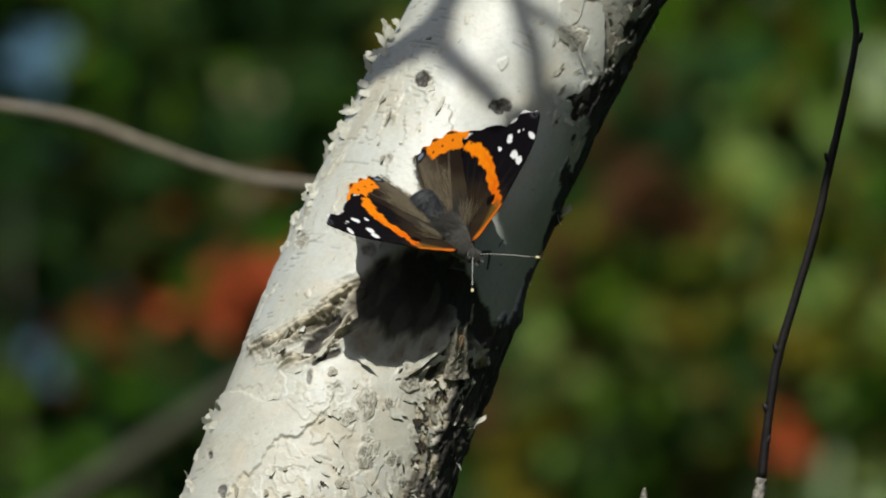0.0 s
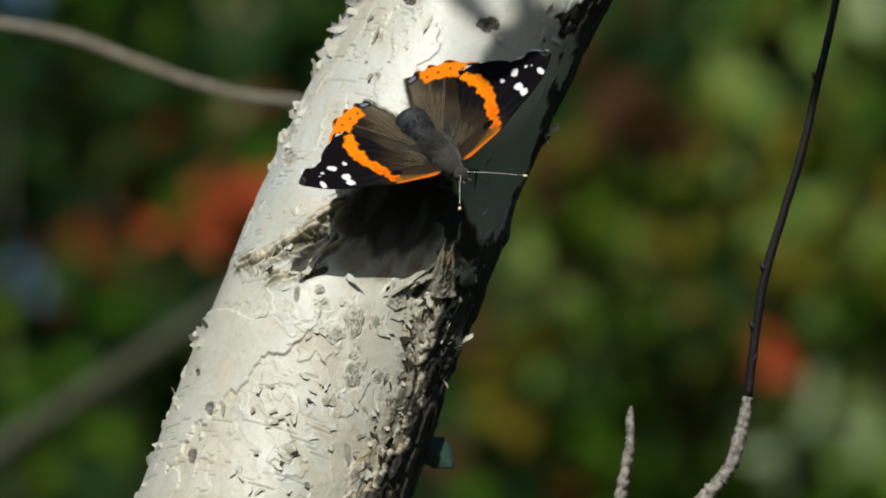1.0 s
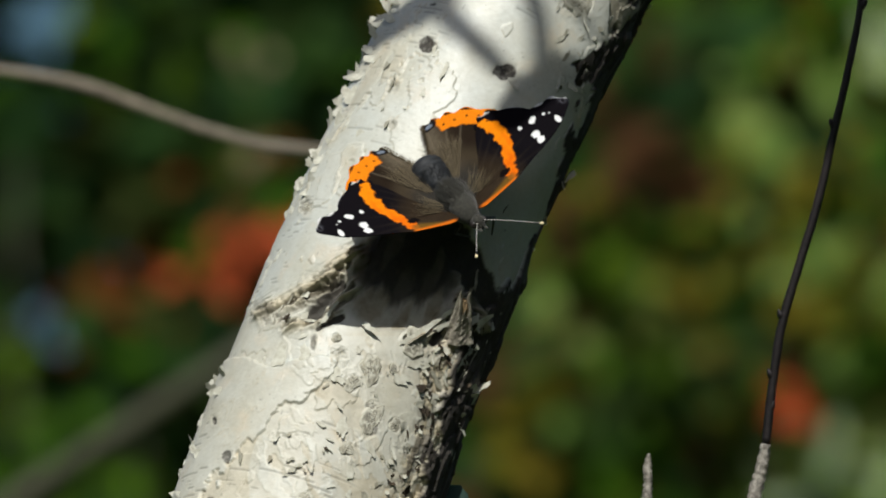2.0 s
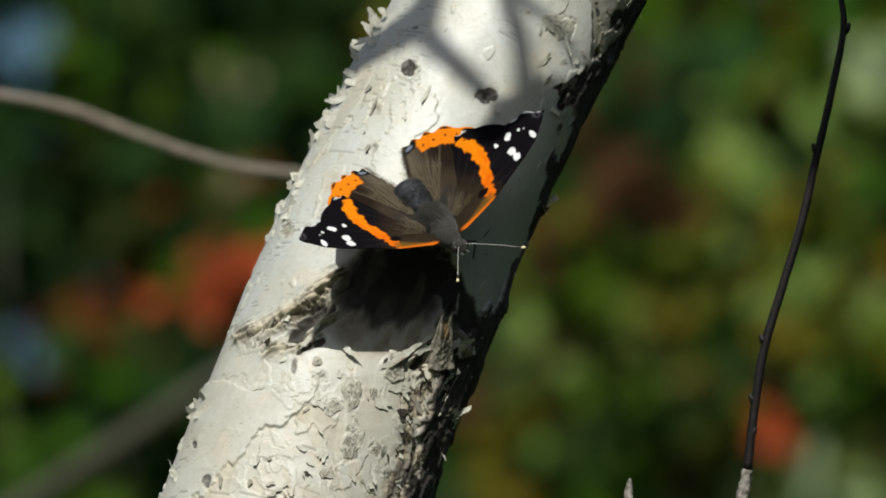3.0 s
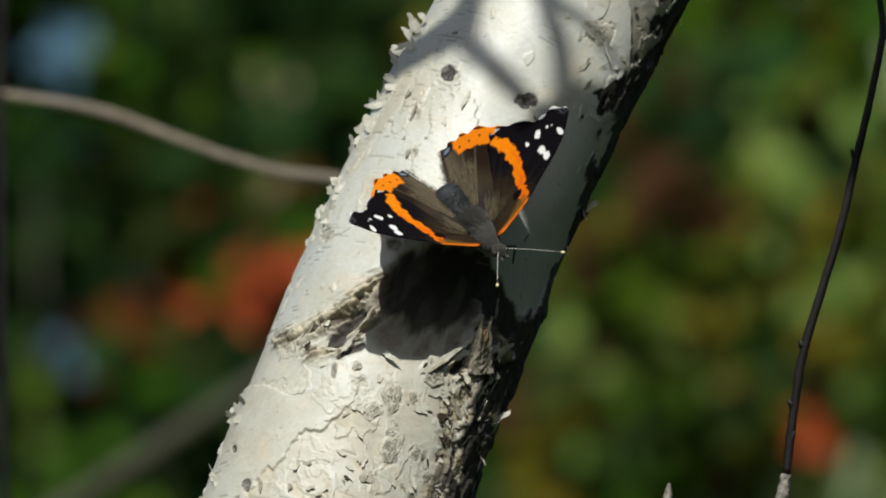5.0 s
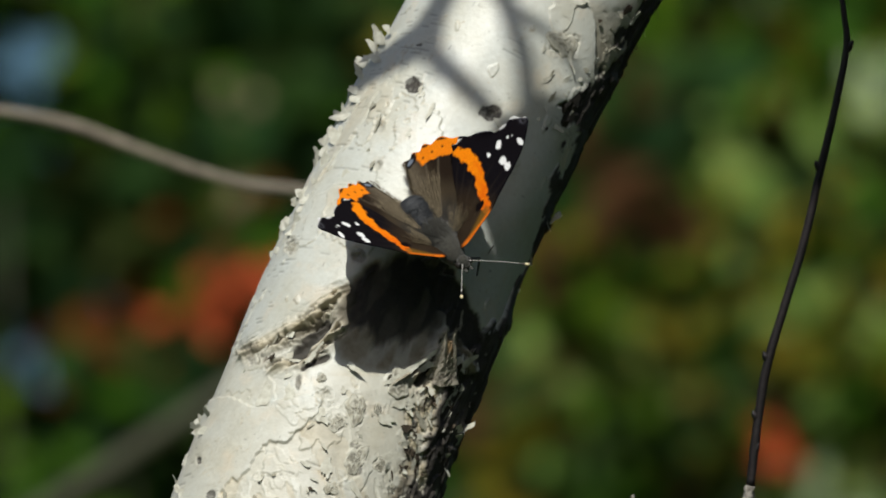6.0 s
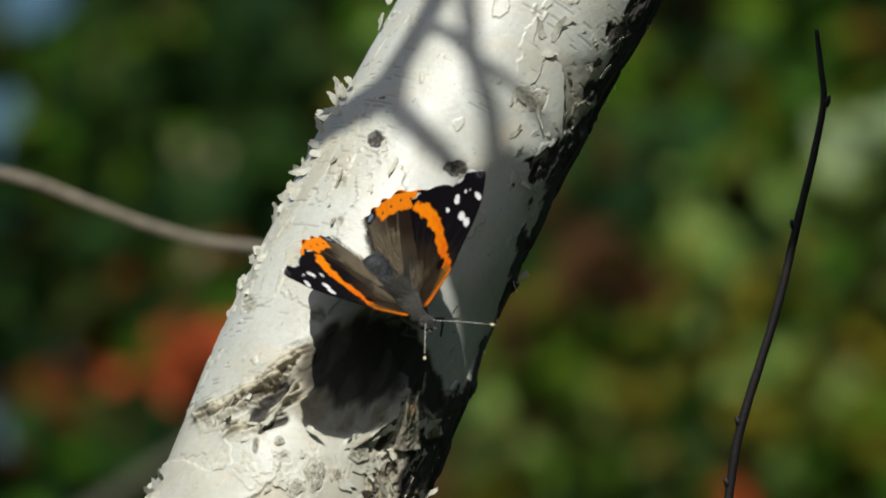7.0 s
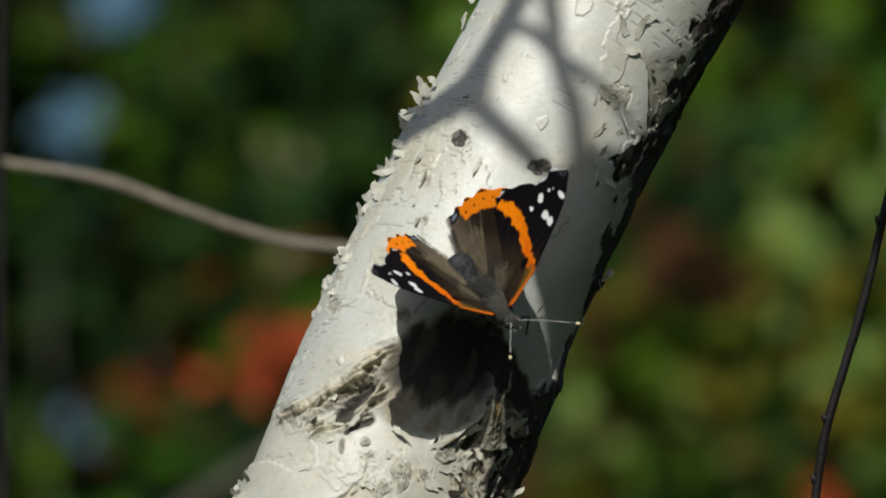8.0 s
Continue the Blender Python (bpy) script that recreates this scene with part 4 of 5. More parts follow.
    q = lambda x, z, r: (x + 0.62, 0.0, z, r)
    stem("limb", [q(-0.62, 1.13, 0.024), q(-0.31, 1.300, 0.0085), q(-0.20, 1.3725, 0.0066), q(-0.147, 1.407, 0.0060), q(-0.077, 1.4526, 0.0055), q(0.0, 1.503, 0.0050), q(0.046, 1.533, 0.004)], LIMB_GREY, m, "slanting grey limb", sides=12, seed=12)


shoots()


# ------------------------------------------------------------------ shrubs behind
def leaf_verts(rng, c, size, facing, spread):
    n = Vector((rng.gauss(0, spread), rng.gauss(0, spread), rng.gauss(0, spread))) + facing
    n.normalize()
    a = n.orthogonal().normalized()
    a = (Matrix.Rotation(rng.uniform(0, 6.283), 3, n) @ a).normalized()
    b = n.cross(a)
    w = size * rng.uniform(0.26, 0.36)
    fold = n * size * 0.10
    tip = n * size * -0.12
    c = Vector(c)
    return [c - a * size * 0.5, c - a * size * 0.12 + b * w + fold, c + a * size * 0.22 + b * w * 0.8 + fold, c + a * size * 0.5 + tip,
            c + a * size * 0.22 - b * w * 0.8 + fold, c - a * size * 0.12 - b * w + fold, c - a * size * 0.1, c + a * size * 0.22]


LEAF_FACES = [(0, 6, 1), (6, 7, 2, 1), (7, 3, 2), (0, 5, 6), (6, 5, 4, 7), (7, 4, 3)]


def crown(name, base, leaves, mats, parent):
    """leaves: (centre, size, slot, facing, spread)."""
    verts, faces, slots = [], [], []
    rng = random.Random(len(leaves))
    for c, size, slot, facing, spread in leaves:
        o = len(verts)
        verts += [tuple(p - base) for p in leaf_verts(rng, c, size, facing, spread)]
        faces += [tuple(o + i for i in f) for f in LEAF_FACES]
        slots += [slot] * len(LEAF_FACES)
    me = bpy.data.meshes.new(name)
    me.from_pydata(verts, [], faces)
    me.polygons.foreach_set("material_index", slots)
    return mesh_part(name, me, mats, parent, smooth=False)


FACE = Vector((-0.25, -0.75, 0.55))


def shrub(label, x, y, height, half, depth, count, size, mats, weights, seed, holes=(), sprays=(), low=0.1, middle=None):
    rng = random.Random(seed)
    base = Vector((x, y, 0))
    t = empty("shrub", Matrix.Translation(base), label, "shrub", "autumn shrubs")
    # stems
    tips = []
    for i in range(7):
        a = rng.uniform(0, 6.283)
        top = Vector((math.cos(a) * half * rng.uniform(0.3, 0.9), math.sin(a) * depth * rng.uniform(0.2, 0.8), height * rng.uniform(0.6, 0.98)))
        mid = top * 0.5 + Vector((rng.uniform(-0.08, 0.08), rng.uniform(-0.08, 0.08), 0.05))
        stem("stem", [(0.02 * math.cos(a), 0.02 * math.sin(a), 0, 0.012), (*mid, 0.008), (*top, 0.003)], LIMB_GREY, t, steps=5, sides=6, seed=seed + i)
    leaves = []
    while len(leaves) < count:
        if middle and rng.random() < middle[0]:
            # denser leaves where the camera's view crosses the shrub
            c = Vector((rng.gauss(middle[1], middle[3]), y + rng.uniform(-depth, depth), rng.gauss(middle[2], middle[3])))
        else:
            c = Vector((x + rng.uniform(-half, half), y + rng.uniform(-depth, depth), rng.uniform(low, height)))
        e = math.hypot((c.x - x) / half, (c.z - (height + low) / 2) / ((height - low) / 2))
        if e > 1.05 + 0.2 * math.sin(c.x * 9 + seed) * math.cos(c.z * 8):
            continue
        far = 15.6 / (c.y + 2.5)
        if any(math.hypot(c.x * far - hx, (c.z - 1.5) * far + 1.5 - hz) < hr * rng.uniform(0.8, 1.25) for hx, hz, hr in holes):
            continue
        leaves.append((c, size * rng.uniform(0.6, 1.25), rng.choices(range(len(mats)), weights)[0], FACE, 0.75))
    for sx, sy, sz, sr, n, ssize, slot in sprays:
        for _ in range(n):
            c = Vector((rng.gauss(sx, sr), sy + rng.uniform(-0.1, 0.1), rng.gauss(sz, sr)))
            leaves.append((c, ssize * rng.uniform(0.7, 1.2), slot, FACE, 0.35))
    crown("crown", base, leaves, mats, t)
    return t


SKY_GAPS = [(-0.40, 1.90, 0.064), (-0.45, 1.742, 0.060), (-0.445, 1.389, 0.045), (-0.355, 1.566, 0.024)]
DARK_GAP = [(0.24, 1.625, 0.075)]
# x, y, z, spread, leaves, leaf size, slot
RED_SPRAYS = [(-0.2, 10.3, 1.466, 0.018, 8, 0.0374, 1), (-0.159, 10.3, 1.508, 0.018, 5, 0.0374, 1), (-0.285, 10.4, 1.446, 0.0252, 8, 0.0374, 2), (-0.32, 10.4, 1.425, 0.028, 4, 0.034, 2),
              (-0.19, 10.4, 1.55, 0.028, 4, 0.034, 2), (-0.165, 10.5, 1.6, 0.0196, 2, 0.032, 3), (-0.19, 10.5, 1.635, 0.0224, 2, 0.03, 3), (-0.415, 10.5, 1.312, 0.0252, 7, 0.0408, 4), (-0.35, 10.5, 1.26, 0.028, 8, 0.0374, 4), (-0.3, 10.5, 1.66, 0.042, 6, 0.0374, 4),
              (-0.24, 10.4, 1.50, 0.03, 3, 0.04, 2), (-0.12, 10.4, 1.47, 0.02, 3, 0.04, 1), (-0.37, 10.5, 1.31, 0.04, 5, 0.045, 4),
              (-0.28, 10.5, 1.70, 0.05, 6, 0.045, 4), (-0.20, 10.5, 1.74, 0.05, 4, 0.045, 4), (-0.40, 10.5, 1.26, 0.05, 6, 0.05, 4)]
# pale clumps whose leaf colour stands in for sun highlights
SUNLIT_SPRAYS = [(0.378, 10.7, 1.285, 0.016, 7, 0.04488, 7), (0.285, 10.5, 1.615, 0.016, 7, 0.0408, 1), (0.315, 10.5, 1.57, 0.016, 5, 0.04488, 1), (0.268, 10.5, 1.436, 0.016, 7, 0.04216, 1),
               (0.27, 10.5, 1.395, 0.018, 4, 0.0408, 1), (0.356, 10.6, 1.222, 0.016, 4, 0.0476, 7), (0.45, 10.4, 1.70, 0.02, 8, 0.05, 7), (0.41, 10.5, 1.64, 0.03, 5, 0.04896, 1), (0.38, 10.4, 1.46, 0.05, 18, 0.036, 1)]
TINT_SPRAYS = [(0.334, 10.3, 1.334, 0.006, 7, 0.052, 2), (0.225, 10.6, 1.55, 0.02, 4, 0.06, 6), (0.175, 10.5, 1.222, 0.015, 4, 0.06, 3), (0.15, 10.6, 1.36, 0.014, 2, 0.055, 3),
               (0.34, 10.5, 1.7, 0.045, 9, 0.0476, 0), (0.08, 10.5, 1.29, 0.03, 5, 0.06, 8), (0.13, 10.5, 1.33, 0.02, 2, 0.05, 8), (0.4, 10.5, 1.44, 0.045, 11, 0.04488, 0),
               (0.12, 10.5, 1.7, 0.03, 2, 0.055, 3), (0.2, 10.5, 1.48, 0.045, 11, 0.04488, 0), (0.4, 10.5, 1.78, 0.075, 10, 0.0476, 0), (0.24, 10.4, 1.47, 0.04, 12, 0.036, 8),
               (0.4, 10.4, 1.5, 0.05, 14, 0.036, 8)]
# dark clumps painted in for a shaded gap, with a few pale ones
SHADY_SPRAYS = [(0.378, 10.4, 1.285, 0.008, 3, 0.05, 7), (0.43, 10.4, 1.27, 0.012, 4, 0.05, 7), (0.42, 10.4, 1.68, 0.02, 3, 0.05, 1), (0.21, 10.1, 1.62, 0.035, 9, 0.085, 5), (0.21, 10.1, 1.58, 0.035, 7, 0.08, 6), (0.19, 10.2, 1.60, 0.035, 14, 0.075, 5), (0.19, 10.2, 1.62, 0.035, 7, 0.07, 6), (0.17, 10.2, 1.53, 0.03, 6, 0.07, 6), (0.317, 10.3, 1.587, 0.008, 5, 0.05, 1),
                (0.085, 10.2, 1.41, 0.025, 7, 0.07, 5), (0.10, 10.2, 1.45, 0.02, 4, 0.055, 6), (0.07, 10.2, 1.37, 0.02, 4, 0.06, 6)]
GREEN_SPRAYS = SUNLIT_SPRAYS + TINT_SPRAYS + SHADY_SPRAYS
glints = random.Random(77)
for _ in range(34):
    GREEN_SPRAYS.append((glints.uniform(0.10, 0.62), 10.4, glints.uniform(1.10, 1.46), 0.03, glints.choice((4, 6, 8)), glints.uniform(0.04, 0.056), glints.choice((0, 0, 0, 1, 8))))
for _ in range(50):
    GREEN_SPRAYS.append((glints.uniform(0.06, 0.62), 10.5, glints.uniform(1.12, 1.95), 0.022, glints.choice((2, 4, 6, 8)), glints.uniform(0.026, 0.046), glints.choice((0, 0, 1, 1, 8, 8, 6))))
shrub("dark green thicket, shade in its leaf colour, with gaps of sky", -1.0, 13.1, 3.6, 2.6, 0.8, 15000, 0.10, [LEAF_SHADED, LEAF_GREEN], [14, 0.7], 1, SKY_GAPS, middle=(0.25, -0.1, 1.5, 0.5))
shrub("dark green shrub with autumn tints and shade in its leaf colour", 2.2, 13.5, 3.8, 2.8, 0.8, 15000, 0.10, [LEAF_SHADED, LEAF_GREEN, LEAF_BROWN], [6, 4.6, 0.9], 2, SKY_GAPS, middle=(0.25, 0.3, 1.5, 0.5))
shrub("shrub with red and rust autumn leaves", -0.44, 10.7, 1.9, 0.60, 0.4, 160, 0.072, [LEAF_SHADED, LEAF_RED, LEAF_RUST, LEAF_TAN, LEAF_GREEN], [10, 0, 0, 0, 0.5], 3, SKY_GAPS, RED_SPRAYS, low=0.3)
shrub("yellow-green sunlit autumn shrub", 0.84, 10.9, 2.9, 0.92, 0.5, 4200, 0.064, [LEAF_GREEN, LEAF_SUNLIT, LEAF_RED, LEAF_RUST, LEAF_TAN, LEAF_SHADED, LEAF_BROWN, LEAF_MINT, LEAF_GOLD], [8, 0.8, 0, 0.3, 0, 6, 1.2, 0.1, 1.1], 4, DARK_GAP, GREEN_SPRAYS, low=0.1)
# unseen shrubs behind the camera and to the sides, added to block and tint skylight
for n, (sx, sy, lab) in enumerate(((-5.6, 1.5, "dark green shrub"), (5.4, 2.2, "green leafy shrub"), (4.2, -7.5, "green leafy shrub"), (-5.5, -7.5, "dark green shrub"), (-0.5, -9.5, "dark green shrub"), (2.6, -0.2, "dark green shrub"))):
    shrub(lab + " added out of view to block skylight", sx, sy, 3.0 if sx == 2.6 else 4.6, 1.5 if sx == 2.6 else 2.8, 1.8, 6000, 0.22, [LEAF_SHADED, LEAF_GREEN], [1, 6] if sx == 2.6 else [1, 1], 20 + n)


# ------------------------------------------------------------------ butterfly
def closed_line(points, steps):
    p = np.array(points, float)
    n = len(p)
    out = []
    for i in range(n):
        a, b, c, d = p[i - 1], p[i], p[(i + 1) % n], p[(i + 2) % n]
        for j in range(steps):
            t = j / steps
            out.append(0.5 * (2 * b + (c - a) * t + (2 * a - 5 * b + 4 * c - d) * t * t + (3 * b - a - 3 * c + d) * t ** 3))
    return np.array(out)


def inside(x, y, poly):
    hit = np.zeros(x.shape, bool)
    for (ax, ay), (bx, by) in zip(poly, np.roll(poly, -1, axis=0)):
        cond = (ay > y) != (by > y)
        hit ^= cond & (x < (bx - ax) * (y - ay) / (by - ay + 1e-12) + ax)
    return hit


# wing outlines in millimetres: out from the body, forward along it
FORE = [(1.2, 5.2), (2.8, 7.4), (6.4, 7.5), (11.2, 7.1), (14.2, 6.3), (17.6, 5.4), (20.8, 4.5), (24.0, 3.1), (26.6, 1.2), (27.9, -0.2), (27.7, -1.6), (26.4, -3.1), (25.0, -3.9), (23.2, -4.1), (21.4, -5.0), (19.9, -6.2), (18.7, -7.6), (17.1, -9.2),
        (15.6, -10.4), (13.4, -10.7), (11.6, -9.4), (10.0, -6.4), (7.6, -1.6), (3.8, 4.0)]
HIND = [(0.9, 4.0), (3.0, 5.2), (9.0, 1.5), (14.0, -4.5), (17.0, -8.6), (16.2, -11.0), (14.6, -12.9), (12.9, -14.6), (11.0, -16.0), (8.6, -17.1), (6.6, -17.7), (5.0, -18.1), (4.1, -17.6), (3.3, -15.4), (2.2, -12.6), (1.6, -10.0), (1.2, -5.0), (0.9, 0.0)]
OUTER = [(27.9, -0.6), (27.5, -1.9), (26.4, -3.1), (25.0, -3.9), (23.2, -4.1), (21.4, -5.0), (19.9, -6.2), (18.7, -7.6), (17.1, -9.2), (15.6, -10.4), (13.6, -10.7)]
BAND_LINE = [(13.1, -8.6, 1.1), (14.2, -6.2, 1.6), (14.3, -3.0, 1.5), (13.5, 0.2, 1.3), (12.3, 2.6, 1.35), (11.2, 5.2, 1.2), (10.6, 6.4, 0.8)]
SPOTS = [(17.7, -2.15, 0.45, 0.6), (20.5, -1.9, 0.85, 0.8), (19.3, 1.5, 0.85, 0.95), (19.3, 3.3, 0.8, 0.9), (24.2, 1.7, 0.5, 1.0), (22.7, -1.3, 0.36, 0.32), (23.7, -0.7, 0.2, 0.18)]


def polyline_distance(x, y, rows):
    best = np.full(x.shape, 1e9)
    for (ax, ay, ar), (bx, by, br) in zip(rows, rows[1:]):
        dx, dy = bx - ax, by - ay
        t = np.clip(((x - ax) * dx + (y - ay) * dy) / (dx * dx + dy * dy), 0, 1)
        best = np.minimum(best, np.hypot(x - ax - t * dx, y - ay - t * dy) - (ar + t * (br - ar)))
    return best


def blend(a, b, f):
    return a * (1 - f[:, None]) + np.array(b) * f[:, None]


def veins(x, y, ox, oy, angles):
    """Closeness to fine veins that fan out from the wing's root."""
    r, a = np.hypot(x - ox, y - oy), np.arctan2(y - oy, x - ox)
    best = np.zeros(x.shape)
    for v in angles:
        best = np.maximum(best, np.exp(-((a - v - 0.004 * (r - 10)) * r / 0.20) ** 2))
    return best * step(2, 5, r)


def fore_pattern(x, y):
    wob = fbm(x * 1.3 + 9, y * 1.3 + 40, 91, 3) - 0.5
    r = np.hypot(x - 1.5, y - 6.5)
    col = np.tile(np.array((0.0055, 0.0045, 0.006)), (len(x), 1))
    inner = (1 - step(8.5, 14.0, r + 2.5 * wob)) 
    col = blend(col, (0.034, 0.023, 0.013), inner * (0.75 + 0.5 * wob))
    hind_part = step(0.0, 4.0, -(y + 1.1 * (x - 4.0) - 2.5)) * (1 - step(11, 15, r))
    col = blend(col, (0.040, 0.028, 0.017), hind_part * 0.6)
    col = blend(col, (0.10, 0.08, 0.055), veins(x, y, 1.5, 6.2, (-0.92, -0.80, -0.62, -0.40, -0.22, -0.10)) * 0.08 * (1 - step(12, 20, r)))
    notchy = np.sin(y * 2.1 + 1.2 * np.sin(x * 0.9)) * 0.16 + 0.5 * (fbm(x * 0.9 + 3, y * 0.9, 95, 2) - 0.5)
    d = polyline_distance(x, y, BAND_LINE) + 0.9 * wob + 0.22 + notchy
    shade = np.clip(0.5 + 0.09 * y + 1.2 * wob, 0, 1)[:, None]
    band = np.array((0.84, 0.23, 0.004)) * (1 - shade) + np.array((0.74, 0.135, 0.004)) * shade
    f = (1 - step(-0.12, 0.16, d))[:, None]
    col = col * (1 - f) + band * f
    # a dark notch in the band near the front edge, orange along the front edge
    notch = np.hypot((x - 10.2) / 1.2, (y - 4.2) / 0.75) + 0.6 * wob
    col = blend(col, (0.006, 0.004, 0.004), 1 - step(0.8, 1.05, notch))
    wedge = step(0, 0.9, y - (7.3 - 0.30 * np.clip(x - 2.0, 0, 8))) * (1 - step(10.8, 12.0, x)) * step(2.2, 3.6, x)
    col = blend(col, (0.16, 0.085, 0.014), wedge * 0.8)
    costa = step(0, 0.5, y - (6.7 - 0.012 * (x - 6) ** 2)) * (1 - step(10.8, 12.0, x)) * step(2.2, 3.6, x)
    col = blend(col, (0.66, 0.15, 0.010), costa * 0.95)
    col = blend(col, (0.006, 0.004, 0.004), 1 - step(0.8, 1.05, notch))
    for sx, sy, w, h in SPOTS:
        s = np.hypot((x - sx) / w, (y - sy) / h) + 0.7 * wob
        col = blend(col, (0.80, 0.80, 0.78), 1 - step(0.86, 1.06, s))
    # pale fringe dashes along the outer edge
    edge = polyline_distance(x, y, [(ox, oy, 0.34) for ox, oy in OUTER])
    col = blend(col, (0.62, 0.62, 0.60), (1 - step(-0.05, 0.12, edge)) * (np.sin((x - y) * 2.6) > -0.1))
    tip = 1 - step(0.0, 1.6, np.hypot(x - 27.3, y + 1.4))
    return blend(col, (0.10, 0.10, 0.115), tip * step(0.45, 0.65, fbm(x * 2.4, y * 2.4, 99, 3)) * 0.8)


def hind_pattern(x, y):
    wob = fbm(x * 1.3 + 70, y * 1.3 + 11, 93, 3) - 0.5
    col = np.tile(np.array((0.045, 0.034, 0.021)), (len(x), 1))
    r = np.hypot(x - 1.0, y - 2.0)
    col = blend(col, (0.115, 0.095, 0.066), (1 - step(1.5, 6.5, x + 0.12 * y)) * (0.8 + 0.6 * wob))
    col = blend(col, (0.018, 0.012, 0.008), step(9, 13, r) * step(5, 9, x))
    col = blend(col, (0.16, 0.13, 0.09), veins(x, y, 1.0, 2.0, (-1.42, -1.22, -1.04)) * 0.4)
    col = blend(col, (0.024, 0.023, 0.021), (1 - step(4.5, 9.5, r + 2 * wob)) * 0.9)
    rim = polyline_distance(x, y, [(hx, hy, 0) for hx, hy in HIND[4:12]])
    orange = (1 - step(3.4, 3.7, rim + 0.8 * wob)) * step(6.2, 6.8, x + 0.5 * wob)
    col = blend(col, (0.80, 0.215, 0.007), orange)
    for sx, sy in ((13.6, -11.4), (11.9, -13.3), (9.7, -14.4), (7.6, -15.2)):
        col = blend(col, (0.012, 0.006, 0.004), 1 - step(0.16, 0.34, np.hypot(x - sx, y - sy)))
    # anal spot: black with slate-blue scales
    spot = np.hypot((x - 5.2) / 1.6, (y + 17.0) / 0.9) + 0.4 * wob
    col = blend(col, (0.012, 0.010, 0.010), 1 - step(0.95, 1.15, spot))
    col = blend(col, (0.20, 0.24, 0.30), (1 - step(0.35, 0.6, spot)) * 0.8)
    dash = (1 - step(0.20, 0.38, rim)) * (np.sin((x - 0.6 * y) * 3.0) > 0.45)
    return blend(col, (0.02, 0.012, 0.008), dash)


def wing(name, outline, pattern, side, layer, parent, label):
    from mathutils.geometry import delaunay_2d_cdt
    line = closed_line(outline, 10)
    # scalloped outer margin
    ctr = line.mean(0)
    far = np.hypot(line[:, 0] - 1.5, line[:, 1] - 4) > 15
    back = line[:, 1] < (-1.5 if layer > 0 else -7.0)
    wave = np.where(far & back & (line[:, 0] > 4.2), 0.42 * np.sin((line[:, 0] - 0.6 * line[:, 1]) * 3.0), 0)
    out = (line - ctr) / np.linalg.norm(line - ctr, axis=1)[:, None]
    line = line + out * wave[:, None]
    lo, hi = line.min(0), line.max(0)
    gx, gy = np.meshgrid(np.arange(lo[0], hi[0], 0.22), np.arange(lo[1], hi[1], 0.22))
    gx = gx + 0.11 * (np.arange(gx.shape[0])[:, None] % 2)
    gx, gy = gx.ravel(), gy.ravel()
    keep = inside(gx, gy, line)
    gx, gy = gx[keep], gy[keep]
    clear = np.array([np.min((line[:, 0] - a) ** 2 + (line[:, 1] - b) ** 2) > 0.016 for a, b in zip(gx, gy)])
    pts = [Vector(p) for p in line] + [Vector((a, b)) for a, b in zip(gx[clear], gy[clear])]
    edges = [(i, (i + 1) % len(line)) for i in range(len(line))]
    verts, _, faces, *_ = delaunay_2d_cdt(pts, edges, [], 1, 1e-6)
    x, y = np.array([p[0] for p in verts]), np.array([p[1] for p in verts])
    r = np.hypot(x - 1.5, y - 5)
    fan = (-0.92, -0.80, -0.62, -0.40, -0.22, -0.10) if layer > 0 else (-1.42, -1.30, -1.18, -1.04, -0.90, -0.72)
    z = layer - 0.0022 * r * r * (0.5 if layer > 0 else 0.35) + 0.02 * veins(x, y, 1.5, 5.0 if layer > 0 else 2.0, fan) + 0.35 * (fbm(x / 5, y / 5, 97, 2) - 0.5)
    co = np.stack([side * x, y, z], -1) / 1000
    me = bpy.data.meshes.new(name)
    me.from_pydata(co.tolist(), [], [f if side > 0 else f[::-1] for f in faces])
    col = np.hstack([np.clip(pattern(x, y), 0, 1), np.ones((len(x), 1))])
    me.attributes.new("scale_colour", "FLOAT_COLOR", "POINT").data.foreach_set("color", col.astype(np.float32).ravel())
    ob = mesh_part(name, me, WING, parent, label)
    thick = ob.modifiers.new("thickness", "SOLIDIFY")
    thick.thickness, thick.offset = 0.00012, -1
    return ob


def blob(name, rows, material, parent, squash=1.0, sides=18, label="", bumps=0.04, seed=0):
    """A lathe along the body: rows of y, z, radius (mm), with fine unevenness."""
    rng = random.Random(seed)
    bm = bmesh.new()
    rings = []
    for y, z, r in smooth_line(rows, 5):
        rings.append([bm.verts.new(Vector((math.cos(a) * r * squash, y, z + math.sin(a) * r)) * 0.001) for a in [2 * math.pi * k / sides for k in range(sides)]])
    for ring in rings:
        c = sum((v.co for v in ring), Vector()) / sides
        for v in ring:
            v.co = c + (v.co - c) * (1 + rng.uniform(-bumps, bumps))
    for a, b in zip(rings, rings[1:]):
        for k in range(sides):
            bm.faces.new((a[k], b[k], b[(k + 1) % sides], a[(k + 1) % sides]))
    bm.faces.new(rings[0])
    bm.faces.new(rings[-1][::-1])
    bmesh.ops.recalc_face_normals(bm, faces=bm.faces)
    return part(name, bm, material, parent, label)


